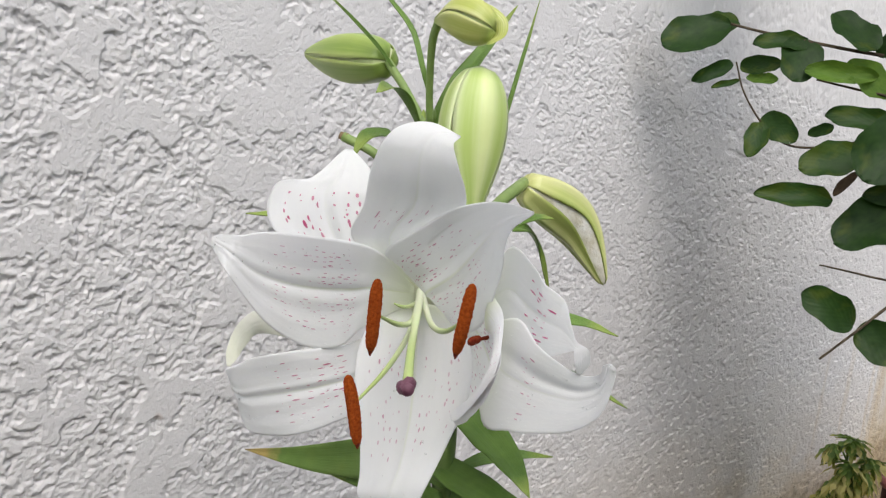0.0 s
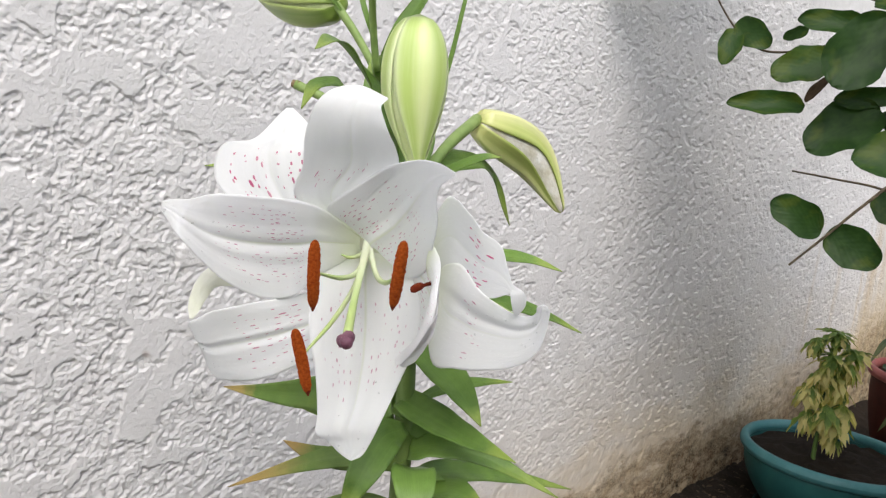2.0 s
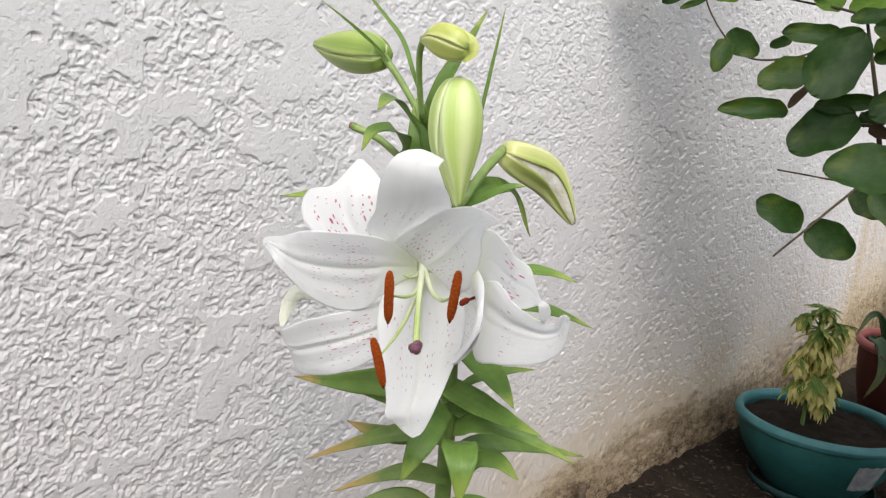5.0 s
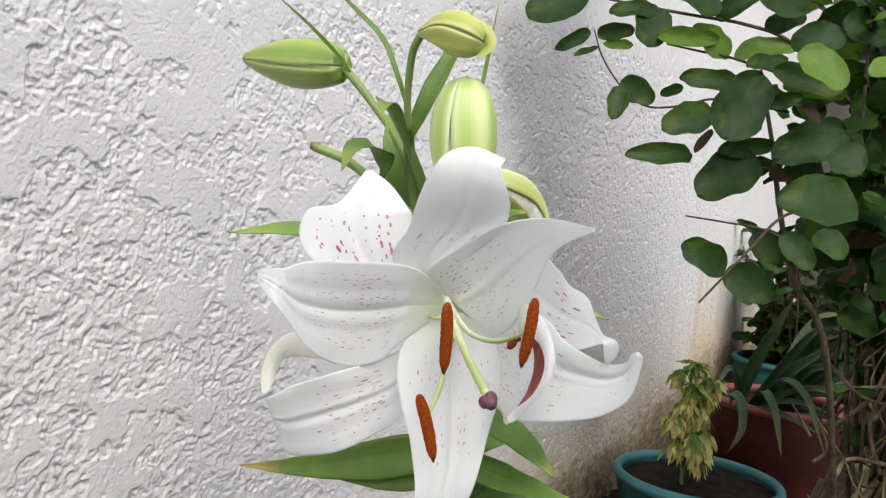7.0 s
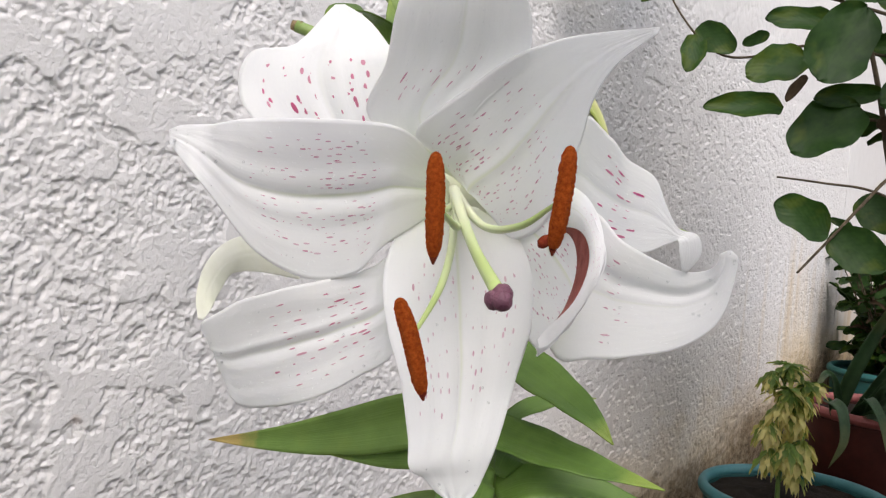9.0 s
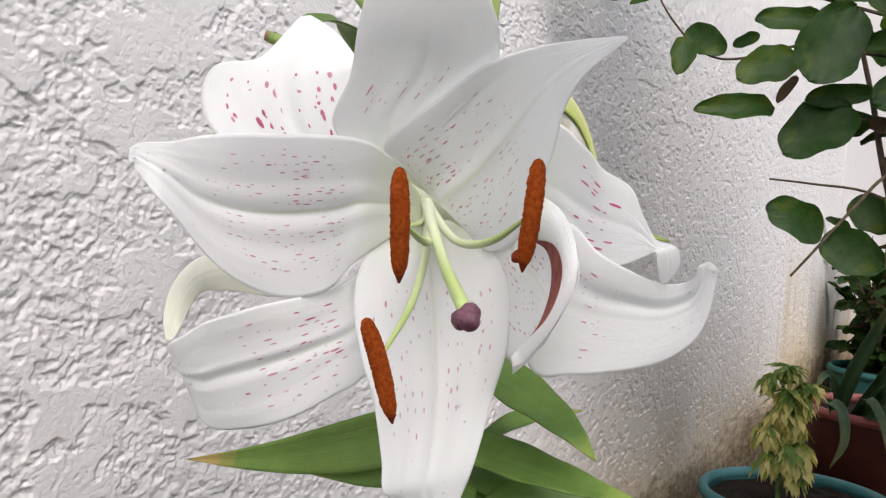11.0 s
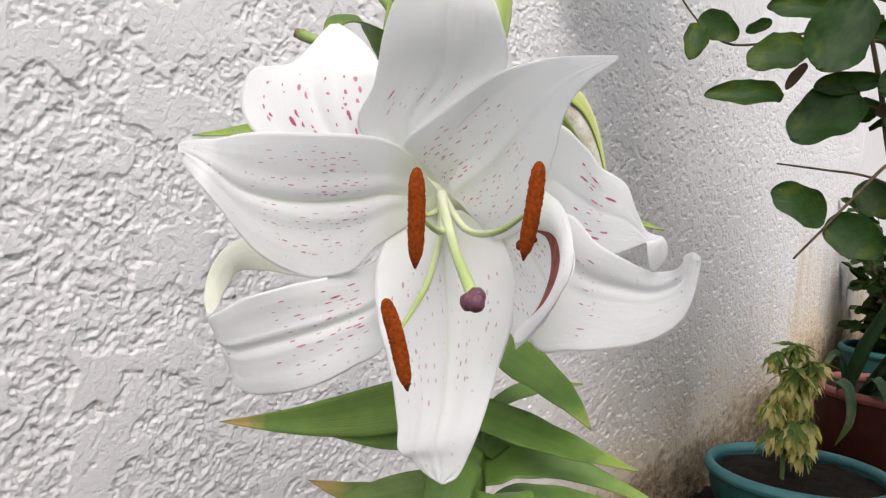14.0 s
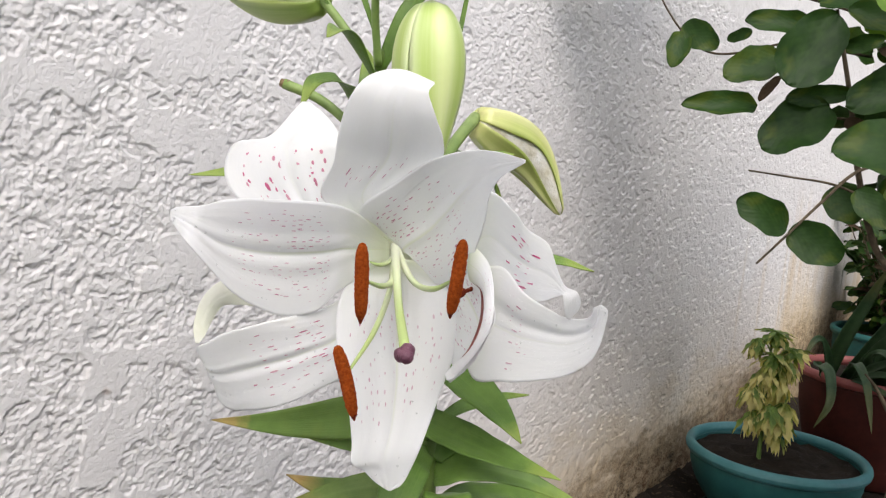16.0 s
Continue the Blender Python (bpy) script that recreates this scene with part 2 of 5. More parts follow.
M_WALL = make_wall()
M_SOIL = make_soil()
M_PETAL = make_petal("white_petal", 33.0, 0.150, 0.44)
M_PETAL_TOP = make_petal("white_petal_with_few_dots", 24.0, 0.15, 0.42, 0.15, 0.34)
M_PETAL_LOW = make_petal("white_petal_with_scattered_dots", 24.0, 0.15, 0.30, 0.36, 0.62, short=1.1)
M_PETAL_REAR = make_petal("white_petal_with_sparse_bold_dots", 15.0, 0.17, 0.62, 0.10, 0.46, (0.66, 0.07, 0.28))
M_PETAL_MID = make_petal("white_petal_with_pink_dashes", 21.0, 0.16, 0.55, 0.3, 0.58, (0.58, 0.10, 0.25))
M_PETAL_BOLD = make_petal("white_petal_with_bold_dots", 16.0, 0.18, 0.60, 0.08, 0.72, (0.64, 0.09, 0.26))
M_RUN = make_plain("dark_red_pollen_run", (0.20, 0.040, 0.032), (0.34, 0.095, 0.080), 160, 0.7, 0.2, 0.2)
M_PETAL_BACK = make_plain("cream_back_of_petal", (0.80, 0.81, 0.66), (0.88, 0.88, 0.80), 50, 0.5, 0.3, 0.1)
M_LILY_LEAF = make_leaf("lily_leaf", (0.090, 0.180, 0.028), (0.165, 0.285, 0.055), (0.30, 0.40, 0.08), tip_from=0.86)
M_LILY_LEAF_DRY = make_leaf("yellowing_lily_leaf", (0.10, 0.175, 0.03), (0.18, 0.27, 0.055), (0.46, 0.30, 0.10), yellow=0.4)
M_LILY_LEAF_TIP = make_leaf("lily_leaf_with_dry_tip", (0.095, 0.185, 0.030), (0.17, 0.285, 0.058), (0.50, 0.36, 0.12), yellow=0.15, tip_from=0.92)
M_STEM = make_plain("lily_stem", (0.095, 0.165, 0.035), (0.16, 0.24, 0.06), 60, 0.45, 0.4, 0.15)
M_PEDICEL = make_plain("flower_stalk", (0.17, 0.26, 0.07), (0.26, 0.36, 0.11), 60, 0.45, 0.4, 0.15)
# big bud: keel colour raised to hold its highlight
M_BUD = make_bud("lily_bud", (0.66, 0.74, 0.34), (0.44, 0.57, 0.16), (0.66, 0.74, 0.42))
M_BUD_SLIM = make_bud("slim_lily_bud", (0.34, 0.44, 0.11), (0.24, 0.35, 0.07), (0.44, 0.52, 0.17), (0.18, 0.28, 0.05))
M_BUD_YELLOW = make_bud("yellow_green_bud", (0.50, 0.54, 0.15), (0.38, 0.43, 0.09), (0.60, 0.62, 0.26))
M_BUD_NODDING = make_bud("nodding_lily_bud", (0.66, 0.67, 0.32), (0.46, 0.52, 0.16), (0.30, 0.37, 0.08), (0.66, 0.66, 0.28))
M_BUD_CORE = make_plain("pale_inner_bud", (0.46, 0.56, 0.20), (0.64, 0.70, 0.40), 90, 0.4, 0.4, 0.15, 0.0006, 0.0, (1, 1, 0.2))
M_BUD_MILKY = make_plain("milky_browned_inner_bud", (0.52, 0.47, 0.32), (0.84, 0.83, 0.78), 60, 0.45, 0.4, 0.5, 0.0016)
M_THROAT = make_plain("throat", (0.76, 0.79, 0.56), (0.84, 0.85, 0.70), 60, 0.5, 0.3, 0.1)
M_ANTHER = make_plain("orange_pollen", (0.46, 0.066, 0.010), (0.78, 0.165, 0.024), 800, 0.95, 0.1, 1.0, 0.0024)
M_DARK_POLLEN = make_plain("dark_pollen", (0.16, 0.020, 0.010), (0.26, 0.05, 0.02), 300, 0.9, 0.1, 0.8, 0.001)
M_FILAMENT = make_filament()
M_STIGMA = make_plain("purple_stigma", (0.10, 0.030, 0.055), (0.19, 0.075, 0.11), 220, 0.45, 0.5, 0.6, 0.0008)
M_DEW = make_plain("water", (0.96, 0.97, 0.98), (0.98, 0.98, 0.99), 20, 0.15, 0.3, 0.0)
M_DEW.node_tree.nodes["Principled BSDF"].inputs["Transmission Weight"].default_value = 0.9
M_DEW.node_tree.nodes["Principled BSDF"].inputs["IOR"].default_value = 1.33
M_CUT = make_plain("dry_cut_end", (0.14, 0.09, 0.05), (0.30, 0.22, 0.12), 200, 0.9)
M_BUSH_LEAF = make_leaf("bush_leaf", (0.011, 0.034, 0.007), (0.026, 0.062, 0.012), None, 0.45, 10.0, 0.11, 0.18, False, 5.0)
M_BUSH_YOUNG = make_leaf("young_bush_leaf", (0.075, 0.155, 0.022), (0.14, 0.24, 0.04), None, 0.4, 10.0, 0.0, 0.3, False, 5.0)
M_BUSH_DRY = make_leaf("withered_bush_leaf", (0.028, 0.018, 0.011), (0.065, 0.042, 0.024), None, 0.8, 8.0, 0.0, 0.1, False, 6.0)
M_TWIG = make_plain("bush_twig", (0.040, 0.030, 0.020), (0.135, 0.104, 0.068), 70, 0.85, 0.2, 0.7, 0.0015)
M_WOOD = make_plain("grey_dry_wood", (0.045, 0.036, 0.026), (0.30, 0.25, 0.17), 45, 0.9, 0.2, 0.8, 0.004, 0.0, (1, 1, 0.12))
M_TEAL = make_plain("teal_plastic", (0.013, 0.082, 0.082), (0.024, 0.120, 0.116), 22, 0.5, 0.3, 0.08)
M_TEAL_RIM = make_plain("pale_teal_rim", (0.045, 0.175, 0.190), (0.080, 0.240, 0.255), 22, 0.45, 0.4, 0.1)
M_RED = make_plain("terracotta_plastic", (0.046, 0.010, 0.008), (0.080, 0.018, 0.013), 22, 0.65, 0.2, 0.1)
M_PINK = make_plain("pale_red_rim", (0.22, 0.058, 0.052), (0.38, 0.115, 0.105), 26, 0.5, 0.4, 0.1)
M_STRAP = make_leaf("strap_leaf", (0.018, 0.048, 0.020), (0.045, 0.095, 0.038), (0.13, 0.14, 0.05), 0.5, 40.0, 0.0, 0.15)
M_YELLOW = make_leaf("yellow_leaflet", (0.12, 0.19, 0.035), (0.36, 0.40, 0.09), (0.88, 0.76, 0.32), 0.6, 12.0, 0.0, 0.3, True, 5.0, 0.38)
M_LIME = make_leaf("lime_leaflet", (0.06, 0.13, 0.025), (0.20, 0.30, 0.06), (0.46, 0.45, 0.11), 0.55, 12.0, 0.0, 0.25, True, 5.0)
M_LITTER = make_plain("dry_litter", (0.030, 0.021, 0.014), (0.15, 0.11, 0.075), 60, 0.9, 0.2, 0.5)
M_LABEL = make_plain("torn_paper_label", (0.20, 0.21, 0.23), (0.44, 0.44, 0.45), 40, 0.8, 0.2, 0.2)
M_GLAZE = make_plain("clouded_plastic", (0.30, 0.34, 0.20), (0.56, 0.58, 0.36), 30, 0.25, 0.5, 0.3, 0.002)
M_IRON = make_plain("rusty_iron", (0.065, 0.048, 0.034), (0.23, 0.175, 0.125), 90, 0.85, 0.3, 0.6, 0.001, 0.1)


# ---- mesh helpers ----
def spline(points, count):
    """count points along a smooth curve through the given ones."""
    p = [np.array(q, float) for q in points]
    p = [2 * p[0] - p[1]] + p + [2 * p[-1] - p[-2]]
    out = []
    spans = len(p) - 3
    for i in range(count):
        s = i / (count - 1) * spans
        k = min(int(s), spans - 1)
        f = s - k
        a, b, c, d = p[k:k + 4]
        out.append(0.5 * (2 * b + (c - a) * f + (2 * a - 5 * b + 4 * c - d) * f * f + (3 * b - a - 3 * c + d) * f ** 3))
    return np.array(out)


def mesh_of(name, verts, faces, material, uvs=None, smooth=True):
    me = bpy.data.meshes.new(name)
    me.from_pydata([tuple(v) for v in verts], [], [tuple(f) for f in faces])
    me.materials.append(material)
    if uvs is not None:
        layer = me.uv_layers.new(name="UVMap")
        idx = np.zeros(len(me.loops), dtype=np.int32)
        me.loops.foreach_get("vertex_index", idx)
        layer.data.foreach_set("uv", np.asarray(uvs, dtype=np.float32)[idx].ravel())
    if smooth:
        me.polygons.foreach_set("use_smooth", [True] * len(me.polygons))
    me.update()
    return me


def under(name, me, parent, label=""):
    ob = new(name, me)
    ob.parent = parent
    if label:
        tagged(ob, label)
    return ob


def grid_faces(nu, nv, wrap=False):
    f = []
    for i in range(nu - 1):
        for j in range(nv if wrap else nv - 1):
            k = (j + 1) % nv
            f.append((i * nv + j, i * nv + k, (i + 1) * nv + k, (i + 1) * nv + j))
    return f


def tube(points, radii, count=20, sides=8, cap=True):
    """Vertices, faces and uvs of a tapering round tube along a curve."""
    c = spline(points, count)
    r = np.interp(np.linspace(0, 1, count), np.linspace(0, 1, len(radii)), radii)
    t = np.gradient(c, axis=0)
    t /= np.linalg.norm(t, axis=1)[:, None] + 1e-12
    ref = np.array([0, 0, 1.0]) if abs(t[0][2]) < 0.9 else np.array([1.0, 0, 0])
    v, uv = [], []
    n = np.cross(t[0], ref)
    n /= np.linalg.norm(n)
    for i in range(count):
        n = n - t[i] * np.dot(n, t[i])
        n /= np.linalg.norm(n)
        b = np.cross(t[i], n)
        for j in range(sides):
            a = 2 * math.pi * j / sides
            v.append(c[i] + r[i] * (math.cos(a) * n + math.sin(a) * b))
            uv.append((i / (count - 1), j / sides))
    f = grid_faces(count, sides, True)
    if cap:
        f += [tuple(range(sides - 1, -1, -1)), tuple(range((count - 1) * sides, count * sides))]
    return v, f, uv


def tube_mesh(name, points, radii, material, count=20, sides=8):
    v, f, uv = tube(points, radii, count, sides)
    return mesh_of(name, v, f, material, uv)


def lathe_mesh(name, profile, material, sides=48, wobble=0.0):
    v, uv = [], []
    for i, (r, z) in enumerate(profile):
        for j in range(sides):
            a = 2 * math.pi * j / sides
            k = 1 + wobble * math.sin(3 * a + i)
            v.append((r * k * math.cos(a), r * k * math.sin(a), z))
            uv.append((i / (len(profile) - 1), j / sides))
    return mesh_of(name, v, grid_faces(len(profile), sides, True), material, uv)


def blade_mesh(name, points, width, material, fold=0.18, count=18, across=7, shape=(0.35, 0.85, 1.0, 0.8, 0.45, 0.03), side=None, face=(0, 0, 1), wave=0.0, twist=0.0):
    """A lance-shaped leaf along a curve; its halves fold up from the rib, and it faces the given way."""
    c = spline(points, count)
    t = np.gradient(c, axis=0)
    t /= np.linalg.norm(t, axis=1)[:, None] + 1e-12
    w = np.interp(np.linspace(0, 1, count), np.linspace(0, 1, len(shape)), shape) * width / 2
    w = np.convolve(np.pad(w, 1, mode="edge"), [0.25, 0.5, 0.25], "valid")
    w[-1] = width * 0.01
    face = np.array(face, float)
    v, uv = [], []
    for i in range(count):
        s = np.cross(t[i], face)
        if np.linalg.norm(s) < 0.05:
            s = np.array([1.0, 0, 0])
        s /= np.linalg.norm(s)
        up = np.cross(s, t[i])
        if twist:
            a = twist * i / (count - 1)
            s, up = s * math.cos(a) + up * math.sin(a), up * math.cos(a) - s * math.sin(a)
        for j in range(across):
            x = 2 * j / (across - 1) - 1
            lift = fold * abs(x) ** 1.3 * w[i] + wave * w[i] * math.sin(i * 1.1 + (2 if x > 0 else 0)) * abs(x) ** 2
            v.append(c[i] + s * x * w[i] + up * lift)
            uv.append((i / (count - 1), j / (across - 1)))
    return mesh_of(name, v, grid_faces(count, across), material, uv)


def give_thickness(ob, t):
    m = ob.modifiers.new("thickness", "SOLIDIFY")
    m.thickness, m.offset = t, 0.0
    return ob


def value_noise(x, z, seed):
    """Smooth noise from -1 to 1 on a whole array at once."""
    xi, zi = np.floor(x).astype(np.int64), np.floor(z).astype(np.int64)
    xf, zf = x - xi, z - zi
    xf, zf = xf * xf * (3 - 2 * xf), zf * zf * (3 - 2 * zf)

    def h(a, b):
        n = (a * 374761393 + b * 668265263 + seed * 974634777) & 0x7FFFFFFF
        n = ((n ^ (n >> 13)) * 1274126177) & 0x7FFFFFFF
        return ((n ^ (n >> 16)) & 0xFFFF) / 32767.5 - 1
    a = h(xi, zi) * (1 - xf) + h(xi + 1, zi) * xf
    b = h(xi, zi + 1) * (1 - xf) + h(xi + 1, zi + 1) * xf
    return a * (1 - zf) + b * zf


def fbm(x, z, octaves, seed):
    s, a = np.zeros_like(x), 1.0
    for k in range(octaves):
        s += a * value_noise(x * 2 ** k + 17 * k, z * 2 ** k - 9 * k, seed + k)
        a *= 0.5
    return s / (2 - 2 ** (1 - octaves))


def sheet(name, xs, ys, height, material, upright=None):
    """A grid over xs and ys, raised by height(x, y): on the ground, or upright at the given y."""
    X, Y = np.meshgrid(xs, ys, indexing="ij")
    H = height(X, Y)
    if upright is None:
        v = np.stack([X, Y, H], -1).reshape(-1, 3)
    else:
        v = np.stack([X, upright - H, Y], -1).reshape(-1, 3)
    nx, ny = len(xs), len(ys)
    i = (np.arange(nx - 1)[:, None] * ny + np.arange(ny - 1)[None]).ravel()
    f = np.stack([i, i + ny, i + ny + 1, i + 1], -1)
    me = bpy.data.meshes.new(name)
    me.vertices.add(len(v))
    me.vertices.foreach_set("co", v.astype(np.float32).ravel())
    me.loops.add(f.size)
    me.loops.foreach_set("vertex_index", f.astype(np.int32).ravel())
    me.polygons.add(len(f))
    me.polygons.foreach_set("loop_start", np.arange(0, f.size, 4, dtype=np.int32))
    me.polygons.foreach_set("use_smooth", np.ones(len(f), dtype=bool))
    me.materials.append(material)
    me.update(calc_edges=True)
    me.validate()
    return me


def box_mesh(name, lo, hi, material):
    bm = bmesh.new()
    bmesh.ops.create_cube(bm, size=1)
    for q in bm.verts:
        q.co = [(l + h) / 2 + c * (h - l) for l, h, c in zip(lo, hi, q.co)]
    me = bpy.data.meshes.new(name)
    bm.to_mesh(me)
    bm.free()
    me.materials.append(material)
    return me


# ---- the wall and the ground ----
WALL_Y = 0.618


def stucco(x, z):
    """Spray-stippled plaster whose tops were pressed flat with a trowel: smooth plates with sharp rims, crumbs between."""
    wx = x + 0.006 * fbm(x * 60, z * 60, 3, 5)
    wz = z + 0.006 * fbm(x * 60, z * 60, 3, 57)
    worn = fbm(x * 4, z * 4, 2, 29) - 0.55 * np.clip((0.58 - z) / 0.2, 0, 1) + 0.25 * np.clip((0.75 - x) / 0.3, 0, 1) * np.clip((z - 0.58) / 0.15, 0, 1)
    plate = fbm(wx * 30, wz * 34, 4, 11) + 0.16 * fbm(x * 150, z * 150, 2, 19)
    top = np.clip((plate - 0.05 + 0.22 * worn) / 0.06, 0, 1)
    lump = np.clip((fbm(wx * 205, wz * 215, 2, 23) + 0.16) / 0.34, 0, 1)
    cobble = np.clip((fbm(wx * 110, wz * 116, 2, 43) + 0.10) / 0.30, 0, 1)
    grain = np.clip((fbm(x * 360, z * 370, 2, 37) + 0.25) / 0.6, 0, 1)
    crumb = 0.26 + 0.26 * lump + 0.16 * cobble + 0.20 * grain
    pock = np.clip((fbm(wx * 190, wz * 190, 2, 91) - 0.36) / 0.10, 0, 1)
    level = 0.86 + 0.07 * fbm(x * 24, z * 24, 3, 9) + 0.05 * grain
    h = np.maximum(top * level, crumb) - 0.45 * pock * (1 - 0.75 * top)
    far = np.clip((x - 0.95) / 0.35, 0, 1)
    pits = np.clip((fbm(x * 105, z * 120, 3, 71) - 0.12) / 0.12, 0, 1)
    h = h + far * (0.80 + 0.14 * fbm(x * 60, z * 60, 2, 77) + 0.12 * grain - 0.80 * pits - h) * 0.75
    return np.interp(x, (0.2, 0.42, 0.60, 0.9, 1.6), (0.0032, 0.0031, 0.0027, 0.0025, 0.0022)) * h + 0.004 * fbm(x * 2.2, z * 2.2, 2, 3)


def growing(start, end, first, last):
    out, x = [start], start
    while x < end:
        x += first + (last - first) * (x - start) / (end - start)
        out.append(x)
    return np.array(out)


wall_xs = growing(0.16, 3.0, 0.0008, 0.0048)
wall_zs = np.concatenate([np.arange(-0.05, 0.17, 0.0036), np.arange(0.17, 0.92, 0.0010), np.arange(0.92, 1.25, 0.004)])
wall = new("wall_north", sheet("wall_north", wall_xs, wall_zs, stucco, M_WALL, WALL_Y))
tagged(wall, "white-painted rough stucco garden wall with damp stained foot", "wall", kind="structure")
wx = float(wall_xs[-1])
wz = float(wall_zs[-1])
for nm, lo, hi in (("wall_body", (-4, WALL_Y + 0.006, -0.3), (4.6, WALL_Y + 0.2, 2.6)),
                   ("wall_far_stretch", (wx, WALL_Y - 0.002, -0.3), (4.6, WALL_Y + 0.005, 2.6)),
                   ("wall_near_stretch", (-4, WALL_Y - 0.002, -0.3), (0.16, WALL_Y + 0.005, 2.6)),
                   ("wall_upper_stretch", (0.16, WALL_Y - 0.002, wz), (wx, WALL_Y + 0.005, 2.6))):
    under(nm, box_mesh(nm, lo, hi, M_WALL), wall)
# added end wall; its dark colour stands for the shaded corner
wall_end = new("wall_east", box_mesh("wall_east", (4.4, -4.0, -0.3), (4.6, WALL_Y - 0.004, 2.6), make_plain("dark_backdrop_wall", (0.05, 0.047, 0.040), (0.11, 0.10, 0.085), 6, 0.95, 0.2, 0.5, 0.003)))
tagged(wall_end, "added end wall, coloured dark to stand for the shaded corner", "wall", kind="structure")


def soil_height(x, y):
    near = np.exp(-((x - 1.5) / 1.6) ** 2 - (y / 1.2) ** 2)
    h = 0.016 * fbm(x * 5, y * 5, 4, 101) + 0.012 * fbm(x * 38, y * 38, 3, 131)
    bank = 0.035 * np.clip((y - 0.40) / 0.22, 0, 1) ** 2
    clods = 0.014 * np.clip((y - 0.46) / 0.14, 0, 1) * fbm(x * 8, y * 8, 3, 161)
    return h * near + (bank + clods) * (y < 0.7) - 0.004


gx = np.concatenate([-growing(0.0, 40, 0.05, 6.0)[::-1][:-1] + 0.4, np.arange(0.4, 3.2, 0.011), 3.2 + growing(0.0, 40, 0.05, 6.0)])
gy = np.concatenate([-growing(0.0, 40, 0.05, 6.0)[::-1][:-1] - 0.5, np.arange(-0.5, 0.66, 0.011), 0.66 + growing(0.0, 40, 0.05, 6.0)])
# unseen pale slab, added to bounce light up at the petals
yard = new("pavement", box_mesh("pavement", (-6.0, -6.0, -0.06), (4.38, -1.7, 0.03), make_plain("pale_bounce_slab", (0.42, 0.41, 0.39), (0.54, 0.53, 0.50), 9, 0.9, 0.2, 0.4, 0.002)))
tagged(yard, "unseen pale slab added to bounce light up at the petals", "pavement", kind="structure")
# unseen wall, added to block low sky from the stucco wall's foot
wall_south = new("wall_south", box_mesh("wall_south", (-3.2, -1.02, -0.05), (0.95, -0.88, 1.12), make_plain("grey_light_blocker", (0.13, 0.13, 0.11), (0.22, 0.21, 0.19), 7, 0.9, 0.2, 0.4, 0.002)))
tagged(wall_south, "unseen low grey wall added to dim the foot of the stucco wall", "wall", kind="structure")
ground = new("ground", sheet("ground", gx, gy, soil_height, M_SOIL))
tagged(ground, "dark damp garden soil with crumbs", "ground", kind="structure")


# ---- the lily ----
lily = tagged(new("lily_plant"), "white oriental lily in bloom with green buds, growing from the soil", "flower")
lily.location = (0.395, 0.31, 0.0)
LILY_AT = np.array((0.395, 0.31, 0.0))
FACING = np.array((-0.72, -0.62, -0.25))


def local(points):
    return [tuple(np.array(p, float) - LILY_AT) for p in points]


def lily_part(name, me, parent=lily, label=""):
    return under(name, me, parent, label)


stem_line = [(0.395, 0.31, -0.02), (0.392, 0.305, 0.25), (0.393, 0.310, 0.42), (0.399, 0.326, 0.52), (0.407, 0.352, 0.58), (0.411, 0.369, 0.620), (0.404, 0.374, 0.652), (0.392, 0.371, 0.676)]
stem = lily_part("stem", tube_mesh("stem", local(stem_line), [0.0065, 0.0062, 0.0058, 0.0052, 0.0040, 0.0032], M_STEM, 40, 12), lily, "upright green stem")


# how far each half of a petal swells on either side of its rib, and how far its end bends back, in petal widths
LOBES = {"L": 0.022, "D": 0.022, "B": 0.012, "R": 0.010, "U": 0.015, "Q": 0.022, "S": 0.010}
RECURVE = {"L": 0.06, "D": 0.20, "B": 0.05, "Q": 0.06, "U": -0.13}


def dew(parent, grid, count, seed):
    """Small water drops that cling to a petal, flattened against it."""
    r = random.Random(seed)
    bm = bmesh.new()
    for _ in range(count):
        i, j = r.randrange(14, 52), r.randrange(3, 34)
        p = grid[i, j]
        n = np.cross(grid[i + 1, j] - p, grid[i, j + 1] - p)
        n /= np.linalg.norm(n) + 1e-12
        if np.dot(n, FACING) < 0:
            n = -n
        size = r.choice((0.00025, 0.0003, 0.0004, 0.0006))
        m = Vector(n).to_track_quat("Z", "Y").to_matrix().to_4x4() @ Matrix.Diagonal((size, size, size * 0.6, 1))
        m.translation = Vector(p) + Vector(n) * (0.00015 + size * 0.2)
        bmesh.ops.create_icosphere(bm, subdivisions=2, radius=1, matrix=m)
    me = bpy.data.meshes.new("dew")
    bm.to_mesh(me)
    bm.free()
    me.materials.append(M_DEW)
    me.polygons.foreach_set("use_smooth", [True] * len(me.polygons))
    tagged(under("dew", me, parent, "tiny clear water drops"), kind="stuff")


